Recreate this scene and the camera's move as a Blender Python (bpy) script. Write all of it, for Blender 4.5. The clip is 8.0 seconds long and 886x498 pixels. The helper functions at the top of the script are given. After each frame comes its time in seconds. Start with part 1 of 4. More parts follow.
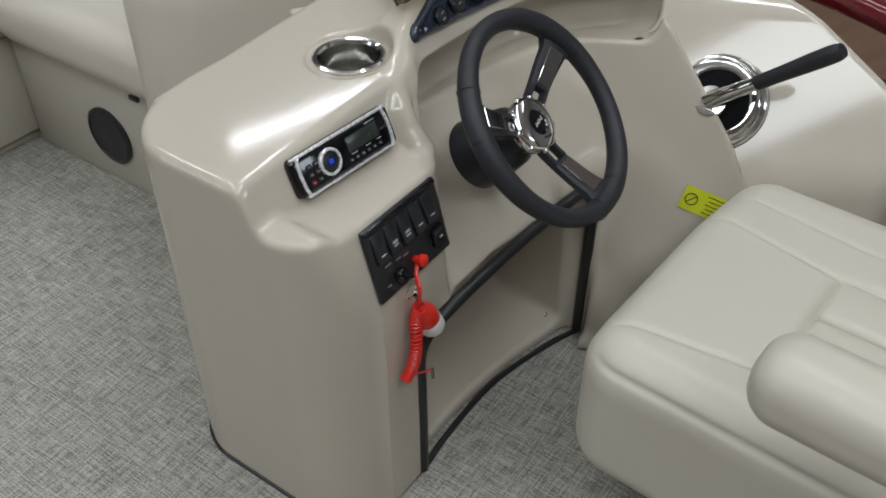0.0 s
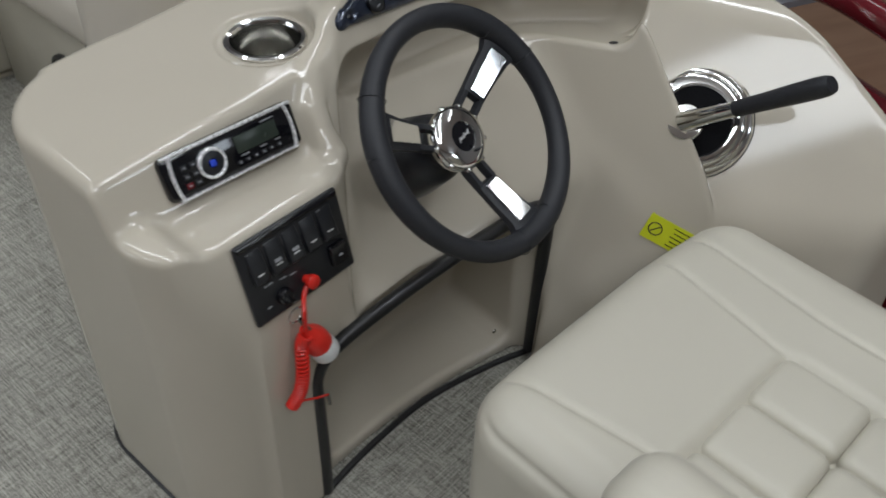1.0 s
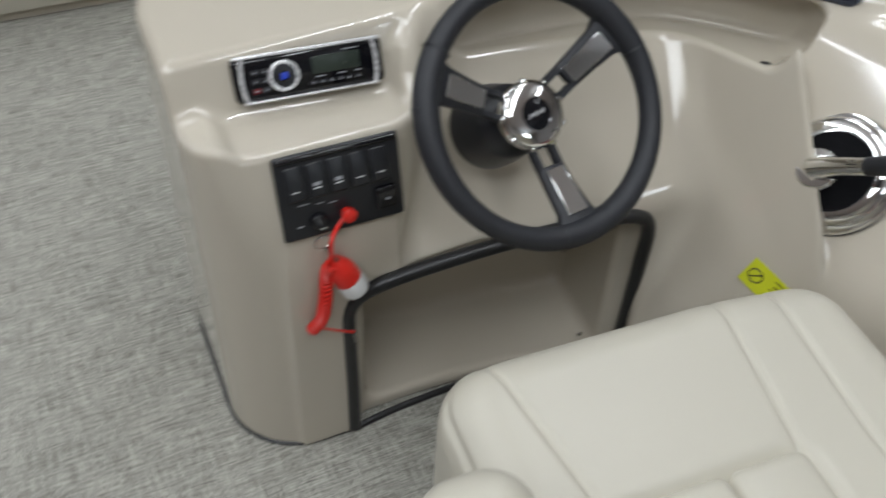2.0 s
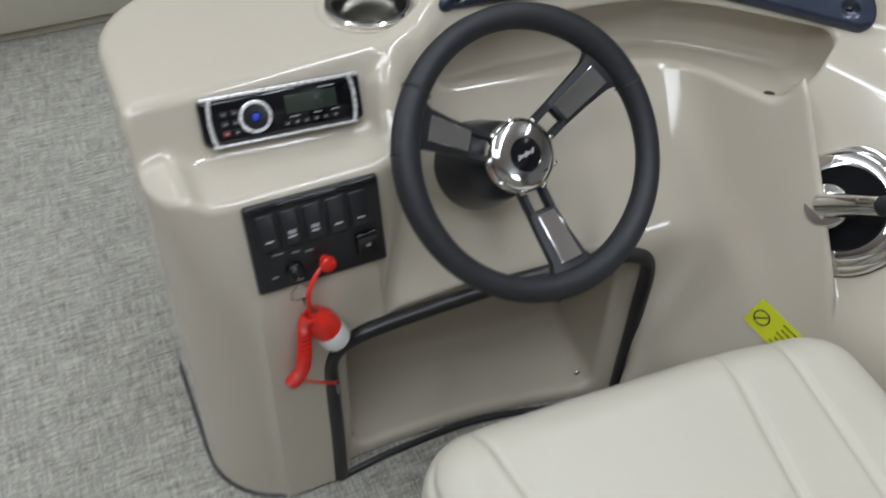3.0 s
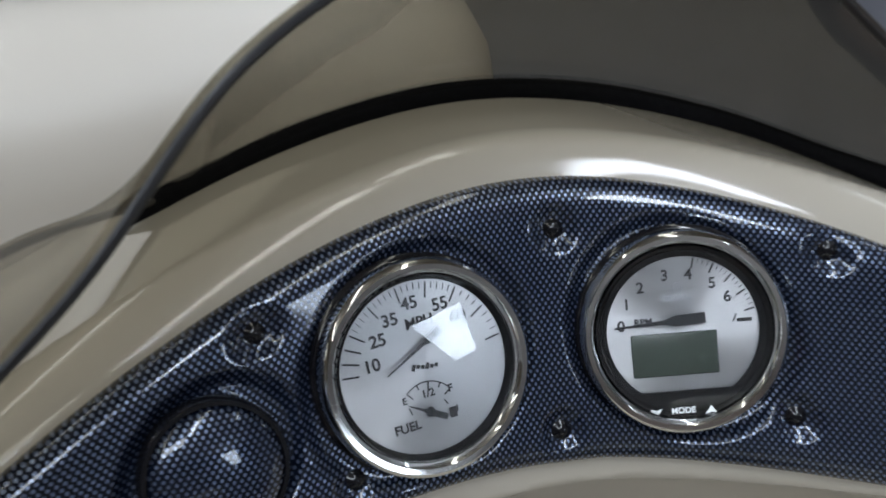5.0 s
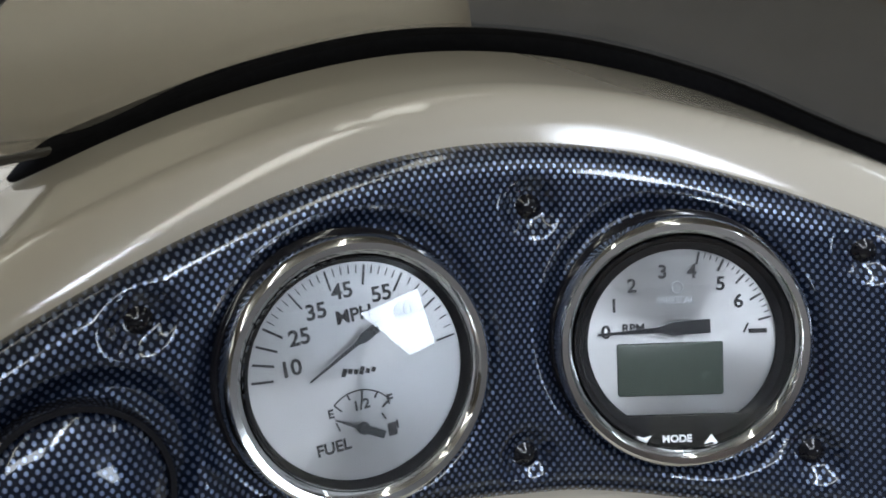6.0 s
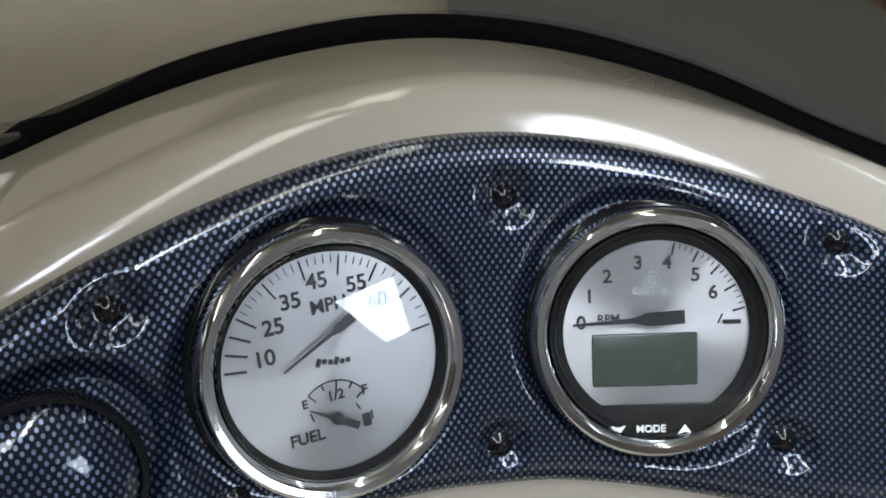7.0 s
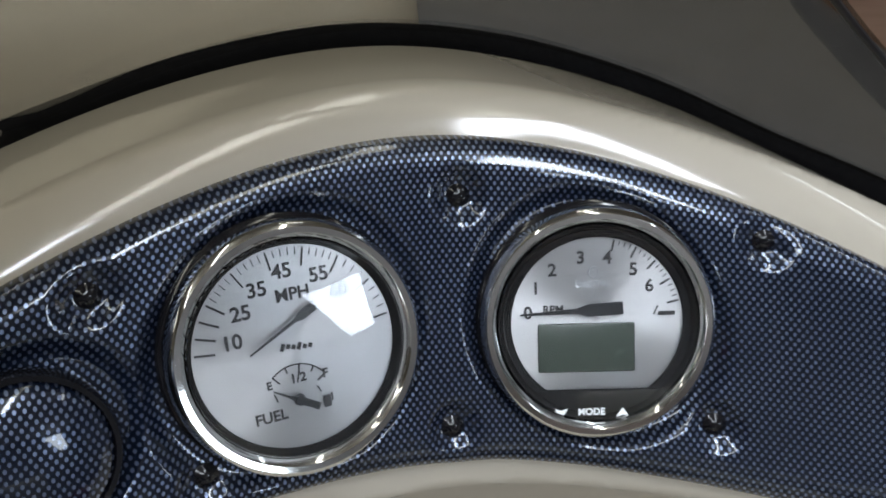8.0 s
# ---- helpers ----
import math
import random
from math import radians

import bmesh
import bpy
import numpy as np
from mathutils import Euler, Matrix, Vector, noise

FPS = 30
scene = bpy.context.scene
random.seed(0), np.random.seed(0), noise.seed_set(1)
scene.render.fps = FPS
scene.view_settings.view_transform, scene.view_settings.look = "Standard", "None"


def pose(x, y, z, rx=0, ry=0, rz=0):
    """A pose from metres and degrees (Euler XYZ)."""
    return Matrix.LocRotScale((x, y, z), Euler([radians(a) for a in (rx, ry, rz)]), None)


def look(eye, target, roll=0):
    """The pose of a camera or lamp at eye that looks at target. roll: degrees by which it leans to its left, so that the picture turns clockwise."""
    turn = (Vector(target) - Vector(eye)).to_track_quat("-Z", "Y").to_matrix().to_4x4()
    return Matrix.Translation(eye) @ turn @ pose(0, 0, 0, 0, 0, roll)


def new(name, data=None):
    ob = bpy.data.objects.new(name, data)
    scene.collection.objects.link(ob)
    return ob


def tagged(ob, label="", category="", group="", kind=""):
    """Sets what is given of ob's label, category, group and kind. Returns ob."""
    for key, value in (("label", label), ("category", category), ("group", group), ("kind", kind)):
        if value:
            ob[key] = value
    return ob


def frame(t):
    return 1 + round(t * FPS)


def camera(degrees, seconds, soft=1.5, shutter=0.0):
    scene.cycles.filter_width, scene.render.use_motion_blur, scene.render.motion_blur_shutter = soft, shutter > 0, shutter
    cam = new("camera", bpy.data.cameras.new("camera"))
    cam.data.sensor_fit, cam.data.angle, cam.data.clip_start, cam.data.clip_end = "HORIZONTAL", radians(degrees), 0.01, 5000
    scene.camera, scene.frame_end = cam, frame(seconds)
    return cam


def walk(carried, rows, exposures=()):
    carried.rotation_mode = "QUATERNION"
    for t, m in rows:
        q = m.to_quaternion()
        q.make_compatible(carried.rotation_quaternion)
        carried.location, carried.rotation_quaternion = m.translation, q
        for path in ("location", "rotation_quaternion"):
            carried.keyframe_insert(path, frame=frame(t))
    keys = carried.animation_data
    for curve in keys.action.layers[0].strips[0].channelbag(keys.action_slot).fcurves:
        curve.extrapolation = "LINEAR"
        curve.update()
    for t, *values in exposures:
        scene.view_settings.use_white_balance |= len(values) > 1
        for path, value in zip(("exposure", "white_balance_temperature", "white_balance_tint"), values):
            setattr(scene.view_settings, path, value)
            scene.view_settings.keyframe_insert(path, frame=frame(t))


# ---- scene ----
cam = camera(51.3, 8.0, soft=1.7, shutter=0.5)
PATH = [
    (0, (-0.492, 0.216, 1.351), (0.293, 1.535, 0.069), 0.1),
    (0.5, (-0.393, 0.218, 1.341), (0.342, 1.54, 0.032), 0.9),
    (1, (-0.217, 0.282, 1.331), (0.422, 1.593, -0.037), 2.8),
    (1.5, (-0.057, 0.297, 1.306), (0.385, 1.646, -0.103), 5.1),
    (2, (0.074, 0.231, 1.307), (0.148, 1.636, -0.115), 3.6),
    (2.2, (0.072, 0.203, 1.324), (0.076, 1.609, -0.099), 3.5),
    (3.3, (0.101, 0.441, 1.267), (0.256, 1.853, -0.14), 2.6),
    (3.5, (0.08, 0.541, 1.245), (0.351, 2.001, -0.095), 3.7),
    (3.8, (0.083, 0.689, 1.194), (0.502, 2.2, -0.048), 4.2),
    (4, (0.102, 0.773, 1.142), (0.578, 2.321, -0.032), 3.1),
    (4.2, (0.169, 0.851, 1.104), (0.569, 2.459, -0.015), -1.3),
    (4.5, (0.245, 1.018, 1.068), (0.564, 2.632, -0.068), -3.3),
    (5, (0.336, 1.178, 0.99), (0.6, 2.773, -0.187), -1.8),
    (6.5, (0.357, 1.24, 0.941), (0.702, 2.789, -0.277), 3.6),
    (7, (0.357, 1.24, 0.943), (0.714, 2.774, -0.289), 3.6),
    (7.5, (0.358, 1.233, 0.948), (0.742, 2.764, -0.28), 3.8),
    (8, (0.359, 1.218, 0.956), (0.769, 2.746, -0.268), 5.3),
]
EXPOSURES = [(0.0, -0.68, 6350, 10), (0.5, -0.77, 6350, 10), (1.0, -0.85, 6350, 10), (1.5, -0.72, 6350, 10), (2.0, -0.50, 6350, 10), (3.5, -0.46, 6150, 10), (4.3, -0.24, 6050, 10), (5.0, -0.56, 5950, 10), (6.4, -0.25, 6000, 10), (8.0, -0.27, 6100, 10)]
walk(cam, [(t, look(eye, target, roll)) for t, eye, target, roll in PATH], EXPOSURES)

# ---- world and light ----
world = bpy.data.worlds.new("showroom_world")
scene.world = world
world.use_nodes = True
world.node_tree.nodes["Background"].inputs["Color"].default_value = (0.80, 0.83, 0.90, 1)
world.node_tree.nodes["Background"].inputs["Strength"].default_value = 0.06


def area(name, eye, target, sx, sy, watts, colour):
    data = bpy.data.lights.new(name, "AREA")
    data.shape, data.size, data.size_y, data.energy, data.color = "RECTANGLE", sx, sy, watts, colour
    ob = new(name, data)
    ob.matrix_world = look(eye, target)
    return ob


COOL = (0.93, 0.97, 1.0)
for lx, ly, watts in ((-1.6, 0.4, 44), (0.9, 0.4, 44), (-1.6, 3.2, 28), (0.9, 3.2, 28), (3.4, 1.8, 16), (-4.1, 1.8, 44)):
    area("ceiling_tube_light", (lx, ly, 3.60), (lx, ly + 0.001, 0), 0.20, 2.4, watts, COOL)
    area("ceiling_tube_light", (lx, ly, 3.62), (lx, ly + 0.001, 4.1), 0.20, 2.4, 0.5 * watts, COOL)
# broad soft lamp added astern to brighten aft-facing surfaces; no such fitting known
area("added_overhead_light", (-0.6, -1.45, 3.9), (-0.6, -1.449, 0), 2.6, 0.9, 95, COOL)
area("window_daylight", (4.9, -4.9, 3.3), (1.8, 1.0, 1.0), 1.5, 1.2, 81, (0.84, 0.92, 1.0))
area("window_daylight", (-6.9, 2.6, 1.9), (0, 2.2, 0.9), 3.0, 2.2, 75, (0.90, 0.95, 1.0))
# narrow lamp added overhead, ahead of the helm, for glints on deck and hood
area("added_overhead_light", (1.3, 5.6, 3.95), (1.3, 5.601, 0), 1.2, 0.07, 16, COOL)

# ---- materials ----


def nodes_of(name):
    m = bpy.data.materials.new(name)
    m.use_nodes = True
    nt = m.node_tree
    return m, nt, nt.nodes["Principled BSDF"]


def math_node(nt, op, a, b=None, c=None):
    n = nt.nodes.new("ShaderNodeMath")
    n.operation = op
    for i, v in enumerate((a, b, c)):
        if v is None:
            continue
        if isinstance(v, (int, float)):
            n.inputs[i].default_value = v
        else:
            nt.links.new(v, n.inputs[i])
    return n.outputs[0]


def mix_colour(nt, fac, a, b):
    n = nt.nodes.new("ShaderNodeMix")
    n.data_type = "RGBA"
    for sock, v in ((n.inputs[0], fac), (n.inputs[6], a), (n.inputs[7], b)):
        if isinstance(v, (int, float)):
            sock.default_value = v
        elif isinstance(v, tuple):
            sock.default_value = (*v, 1) if len(v) == 3 else v
        else:
            nt.links.new(v, sock)
    return n.outputs[2]


def noise_tex(nt, scale, detail=3.0, coords="Object", stretch=None):
    tc = nt.nodes.new("ShaderNodeTexCoord")
    n = nt.nodes.new("ShaderNodeTexNoise")
    n.inputs["Scale"].default_value, n.inputs["Detail"].default_value = scale, detail
    out = tc.outputs[coords]
    if stretch:
        mp = nt.nodes.new("ShaderNodeMapping")
        mp.inputs["Scale"].default_value = stretch
        nt.links.new(out, mp.inputs["Vector"])
        out = mp.outputs[0]
    nt.links.new(out, n.inputs["Vector"])
    return n.outputs["Fac"]


def bump(nt, bsdf, height, strength, distance):
    n = nt.nodes.new("ShaderNodeBump")
    n.inputs["Strength"].default_value, n.inputs["Distance"].default_value = strength, distance
    nt.links.new(height, n.inputs["Height"])
    nt.links.new(n.outputs[0], bsdf.inputs["Normal"])


def plain(name, colour, rough=0.5, metal=0.0, vary=0.12, scale=30.0, grain=0.0, grain_scale=600.0, coat=0.0):
    m, nt, b = nodes_of(name)
    b.inputs["Roughness"].default_value, b.inputs["Metallic"].default_value = rough, metal
    b.inputs["Coat Weight"].default_value, b.inputs["Coat Roughness"].default_value = coat, 0.04
    f = noise_tex(nt, scale, 4)
    dark = tuple(c * (1 - vary) for c in colour)
    light = tuple(min(1, c * (1 + vary)) for c in colour)
    nt.links.new(mix_colour(nt, f, dark, light), b.inputs["Base Color"])
    r = math_node(nt, "MULTIPLY_ADD", noise_tex(nt, scale * 4, 3), rough * 0.5, rough * 0.75)
    nt.links.new(r, b.inputs["Roughness"])
    if grain:
        bump(nt, b, noise_tex(nt, grain_scale, 2), grain, 0.0006)
    return m


gelcoat = plain("beige_gelcoat", (0.50, 0.455, 0.375), 0.085, vary=0.025, scale=7, grain=0.012, grain_scale=60, coat=0.15)
vinyl = plain("ivory_vinyl", (0.50, 0.472, 0.395), 0.36, vary=0.03, scale=9, grain=0.22, grain_scale=900)
vinyl_light = plain("cream_vinyl", (0.59, 0.545, 0.47), 0.38, vary=0.03, scale=9, grain=0.22, grain_scale=900)
rubber = plain("black_rubber", (0.012, 0.012, 0.013), 0.35, vary=0.2, scale=60, grain=0.1)
black_plastic = plain("black_plastic", (0.014, 0.015, 0.018), 0.32, vary=0.2, scale=80, grain=0.15, grain_scale=1500)
black_gloss = plain("gloss_black_plastic", (0.006, 0.006, 0.008), 0.08, vary=0.2, scale=60)
leather = plain("charcoal_grip", (0.014, 0.015, 0.019), 0.55, vary=0.15, scale=60, grain=0.35, grain_scale=1400)
chrome = plain("chrome", (0.80, 0.80, 0.79), 0.06, 1.0, vary=0.03, scale=40)
steel = plain("brushed_steel", (0.30, 0.29, 0.27), 0.24, 1.0, vary=0.08, scale=60)
silver = plain("silver_plastic", (0.80, 0.80, 0.81), 0.28, 0.4, vary=0.04, scale=60)
red = plain("red_plastic", (0.62, 0.02, 0.012), 0.3, vary=0.1, scale=80)
white = plain("white_print", (0.75, 0.76, 0.76), 0.5, vary=0.05, scale=80)
grey_print = plain("grey_print", (0.33, 0.34, 0.36), 0.5, vary=0.05, scale=80)
ink = plain("black_ink", (0.012, 0.012, 0.014), 0.5, vary=0.1, scale=80)
blue_glow = plain("blue_button", (0.03, 0.07, 0.55), 0.25, vary=0.1, scale=80)
yellow = plain("yellow_label", (0.62, 0.66, 0.02), 0.4, vary=0.06, scale=40)
maroon = plain("maroon_gelcoat", (0.14, 0.012, 0.018), 0.12, vary=0.06, scale=10, coat=0.4)
lcd = plain("lcd_screen", (0.032, 0.042, 0.034), 0.25, vary=0.12, scale=30)
matt_black = plain("matt_black", (0.004, 0.004, 0.005), 0.85, vary=0.2, scale=80)
matt_black.node_tree.nodes["Principled BSDF"].inputs["Specular IOR Level"].default_value = 0.12
hole_dark = plain("hole_shade", (0.02, 0.018, 0.016), 0.7, vary=0.2, scale=40)


def carpet_material():
    m, nt, b = nodes_of("woven_deck_carpet")
    warp = noise_tex(nt, 1.0, 2, stretch=(520, 20, 20))
    weft = noise_tex(nt, 1.0, 2, stretch=(20, 520, 20))
    fleck = noise_tex(nt, 1.0, 2, stretch=(420, 150, 150))
    broad = noise_tex(nt, 5, 4)
    s = math_node(nt, "ADD", math_node(nt, "ADD", warp, weft), math_node(nt, "MULTIPLY", fleck, 0.8))
    s = math_node(nt, "MULTIPLY_ADD", s, 2.05, -2.37)
    s = math_node(nt, "MINIMUM", math_node(nt, "MAXIMUM", s, 0.0), 1.0)
    c = mix_colour(nt, s, (0.135, 0.13, 0.112), (0.50, 0.485, 0.43))
    nt.links.new(mix_colour(nt, math_node(nt, "MULTIPLY", broad, 0.25), c, (0.25, 0.24, 0.20)), b.inputs["Base Color"])
    b.inputs["Roughness"].default_value = 0.9
    bump(nt, b, s, 0.5, 0.0015)
    return m


carpet = carpet_material()


def weave_panel_material():
    """Glossy dark sheet with staggered small pale dashes."""
    m, nt, b = nodes_of("woven_look_dash_plastic")
    uv = nt.nodes.new("ShaderNodeTexCoord").outputs["UV"]
    sep = nt.nodes.new("ShaderNodeSeparateXYZ")
    nt.links.new(uv, sep.inputs[0])
    v = math_node(nt, "DIVIDE", sep.outputs[1], 0.0019)
    row = math_node(nt, "FLOOR", v)
    odd = math_node(nt, "MULTIPLY", math_node(nt, "MODULO", row, 2.0), 0.5)
    u = math_node(nt, "ADD", math_node(nt, "DIVIDE", sep.outputs[0], 0.0029), odd)
    fu = math_node(nt, "ABSOLUTE", math_node(nt, "SUBTRACT", math_node(nt, "FRACT", u), 0.5))
    fv = math_node(nt, "ABSOLUTE", math_node(nt, "SUBTRACT", math_node(nt, "FRACT", v), 0.5))
    a = math_node(nt, "POWER", math_node(nt, "DIVIDE", fu, 0.20), 2.0)
    c = math_node(nt, "POWER", math_node(nt, "DIVIDE", fv, 0.40), 2.0)
    inside = math_node(nt, "SUBTRACT", 1.25, math_node(nt, "ADD", a, c))
    inside = math_node(nt, "MINIMUM", math_node(nt, "MAXIMUM", math_node(nt, "MULTIPLY", inside, 2.0), 0.0), 1.0)
    n = noise_tex(nt, 40, 3)
    pale = mix_colour(nt, n, (0.085, 0.11, 0.175), (0.24, 0.29, 0.41))
    nt.links.new(mix_colour(nt, inside, (0.004, 0.007, 0.017), pale), b.inputs["Base Color"])
    nt.links.new(math_node(nt, "MULTIPLY", inside, 0.85), b.inputs["Metallic"])
    b.inputs["Roughness"].default_value = 0.33
    b.inputs["Specular IOR Level"].default_value = 0.05
    b.inputs["Coat Weight"].default_value, b.inputs["Coat Roughness"].default_value = 1.0, 0.05
    return m


weave = weave_panel_material()


def dial_material():
    """Radially brushed aluminium dial."""
    m, nt, b = nodes_of("spun_aluminium_dial")
    b.inputs["Metallic"].default_value, b.inputs["Roughness"].default_value = 0.85, 0.4
    f = noise_tex(nt, 60, 3)
    nt.links.new(mix_colour(nt, f, (0.40, 0.40, 0.405), (0.47, 0.47, 0.48)), b.inputs["Base Color"])
    tan = nt.nodes.new("ShaderNodeTangent")
    tan.direction_type, tan.axis = "RADIAL", "Z"
    b.inputs["Anisotropic"].default_value = 0.85
    nt.links.new(tan.outputs[0], b.inputs["Tangent"])
    return m


dial_metal = dial_material()


def glass_material(name, colour, rough, ior=1.45):
    m, nt, b = nodes_of(name)
    b.inputs["Base Color"].default_value = (*colour, 1)
    b.inputs["Roughness"].default_value = rough
    b.inputs["Transmission Weight"].default_value = 1.0
    b.inputs["IOR"].default_value = ior
    return m


clear_glass = glass_material("clear_lens", (0.97, 0.98, 0.98), 0.0)


def tinted_sheet(name, tint, gloss, rough):
    """Thin tinted acrylic: light passes straight through, with a faint gloss."""
    m, nt, b = nodes_of(name)
    nt.nodes.remove(b)
    out = nt.nodes["Material Output"]
    clear = nt.nodes.new("ShaderNodeBsdfTransparent")
    f = noise_tex(nt, 12, 3)
    nt.links.new(mix_colour(nt, f, tuple(c * 0.95 for c in tint), tuple(c * 1.05 for c in tint)), clear.inputs["Color"])
    shine = nt.nodes.new("ShaderNodeBsdfGlossy")
    shine.inputs["Roughness"].default_value = rough
    mix = nt.nodes.new("ShaderNodeMixShader")
    graze = nt.nodes.new("ShaderNodeLayerWeight")
    graze.inputs["Blend"].default_value = 0.25
    nt.links.new(math_node(nt, "MULTIPLY_ADD", graze.outputs["Facing"], gloss, 0.03), mix.inputs[0])
    nt.links.new(clear.outputs[0], mix.inputs[1])
    nt.links.new(shine.outputs[0], mix.inputs[2])
    nt.links.new(mix.outputs[0], out.inputs["Surface"])
    return m


smoke = tinted_sheet("smoked_acrylic", (0.625, 0.60, 0.54), 0.30, 0.04)

# ---- mesh helpers ----
SMOOTH = 0.7


def link(name, bm, material, parent=None, label="", smooth=True):
    me = bpy.data.meshes.new(name)
    bmesh.ops.recalc_face_normals(bm, faces=bm.faces)
    bm.to_mesh(me)
    bm.free()
    me.materials.append(material)
    if smooth:
        me.polygons.foreach_set("use_smooth", [True] * len(me.polygons))
        me.set_sharp_from_angle(angle=SMOOTH)
    ob = new(name, me)
    if parent is not None:
        ob.parent = parent
    if label:
        ob["label"] = label
    return ob


def part(name, bm, material, parent, label=""):
    return link(name, bm, material, parent, label)


def thing(name, label, category, m=None, group="", kind=""):
    ob = new(name)
    ob.empty_display_size = 0.05
    if m is not None:
        ob.matrix_basis = m
    return tagged(ob, label, category, group, kind)


def box(bm, sx, sy, sz, m=Matrix(), bevel=0.0, seg=2):
    r = bmesh.ops.create_cube(bm, size=1.0, matrix=m @ Matrix.Diagonal((sx, sy, sz, 1)))
    if bevel:
        vs = set(r["verts"])
        es = [e for e in bm.edges if e.verts[0] in vs and e.verts[1] in vs]
        bmesh.ops.bevel(bm, geom=es, offset=bevel, segments=seg, profile=0.5, affect="EDGES")


def lathe(bm, profile, m=Matrix(), steps=48, closed=False):
    """Turn a profile of (radius, height) about the local z axis."""
    rings = []
    for r, z in profile:
        if r < 1e-6:
            rings.append([bm.verts.new(m @ Vector((0, 0, z)))])
        else:
            rings.append([bm.verts.new(m @ Vector((r * math.cos(2 * math.pi * i / steps), r * math.sin(2 * math.pi * i / steps), z))) for i in range(steps)])
    pairs = list(zip(rings, rings[1:])) + ([(rings[-1], rings[0])] if closed else [])
    for a, b in pairs:
        for i in range(steps):
            j = (i + 1) % steps
            if len(a) == 1 and len(b) == 1:
                continue
            if len(a) == 1:
                bm.faces.new((a[0], b[i], b[j]))
            elif len(b) == 1:
                bm.faces.new((a[i], a[j], b[0]))
            else:
                bm.faces.new((a[i], a[j], b[j], b[i]))


def tube(bm, pts, radius, steps=10, closed=False, flat=1.0):
    """A round bar along points; radius may be one number or one a point."""
    pts = [Vector(p) for p in pts]
    n = len(pts)
    rings = []
    up = Vector((0.13, 0.21, 0.97))
    for i, p in enumerate(pts):
        if closed:
            d = pts[(i + 1) % n] - pts[i - 1]
        else:
            d = pts[min(i + 1, n - 1)] - pts[max(i - 1, 0)]
        d.normalize()
        a = up - d * up.dot(d)
        if a.length < 0.05:
            a = Vector((1, 0, 0)) - d * d.x
        a.normalize()
        up = a
        b = d.cross(a)
        r = radius[i] if isinstance(radius, (list, tuple)) else radius
        rings.append([bm.verts.new(p + a * (r * math.cos(2 * math.pi * k / steps)) + b * (r * flat * math.sin(2 * math.pi * k / steps))) for k in range(steps)])
    for i in range(n if closed else n - 1):
        a, b = rings[i], rings[(i + 1) % n]
        for k in range(steps):
            bm.faces.new((a[k], a[(k + 1) % steps], b[(k + 1) % steps], b[k]))
    if not closed:
        bm.faces.new(rings[0][::-1])
        bm.faces.new(rings[-1])


def curve_points(ctrl, per=8, closed=False):
    """Catmull-Rom through control points."""
    c = [Vector(p) for p in ctrl]
    n = len(c)
    out = []
    for i in range(n if closed else n - 1):
        if closed:
            p0, p1, p2, p3 = c[i - 1], c[i], c[(i + 1) % n], c[(i + 2) % n]
        else:
            p0, p1, p2, p3 = c[max(i - 1, 0)], c[i], c[i + 1], c[min(i + 2, n - 1)]
        for k in range(per):
            t = k / per
            out.append(0.5 * (2 * p1 + (p2 - p0) * t + (2 * p0 - 5 * p1 + 4 * p2 - p3) * t * t + (3 * p1 - p0 - 3 * p2 + p3) * t ** 3))
    if not closed:
        out.append(c[-1])
    return out


def prism(bm, outline, depth, m=Matrix(), bevel=0.0):
    """A plate from a flat outline in local x, y, its back at z = 0."""
    vs = [bm.verts.new(m @ Vector((x, y, 0))) for x, y in outline]
    f = bm.faces.new(vs)
    r = bmesh.ops.extrude_face_region(bm, geom=[f])
    top = [v for v in r["geom"] if isinstance(v, bmesh.types.BMVert)]
    d = (m.to_3x3() @ Vector((0, 0, depth)))
    for v in top:
        v.co += d
    if bevel:
        es = [e for e in bm.edges if e.verts[0] in top and e.verts[1] in top]
        bmesh.ops.bevel(bm, geom=es, offset=bevel, segments=2, profile=0.5, affect="EDGES")


def frame_matrix(origin, xaxis, normal):
    """Pose with local z along normal and local x near xaxis."""
    z = Vector(normal).normalized()
    x = Vector(xaxis)
    x = (x - z * x.dot(z)).normalized()
    y = z.cross(x)
    return Matrix(((x.x, y.x, z.x, origin[0]), (x.y, y.y, z.y, origin[1]), (x.z, y.z, z.z, origin[2]), (0, 0, 0, 1)))


def lettering(name, text, size, m, material, parent, label="", depth=0.0002):
    cu = bpy.data.curves.new(name, "FONT")
    cu.offset = size * 0.022
    cu.body, cu.size, cu.align_x, cu.align_y, cu.extrude = text, size, "CENTER", "CENTER", depth
    tmp = new(name + "_type", cu)
    me = bpy.data.meshes.new_from_object(tmp.evaluated_get(bpy.context.evaluated_depsgraph_get()))
    bpy.data.objects.remove(tmp)
    bpy.data.curves.remove(cu)
    me.materials.clear()
    me.materials.append(material)
    ob = new(name, me)
    ob.parent, ob.matrix_basis = parent, m
    if label:
        ob["label"] = label
    return ob


# ---- moulded shapes by distance fields ----


def smin(a, b, k):
    h = np.clip(0.5 + 0.5 * (b - a) / k, 0, 1)
    return b + (a - b) * h - k * h * (1 - h)


def smax(a, b, k):
    return -smin(-a, -b, k)


def plane_field(x, y, z, p, n):
    l = math.sqrt(sum(c * c for c in n))
    return ((x - p[0]) * n[0] + (y - p[1]) * n[1] + (z - p[2]) * n[2]) / l


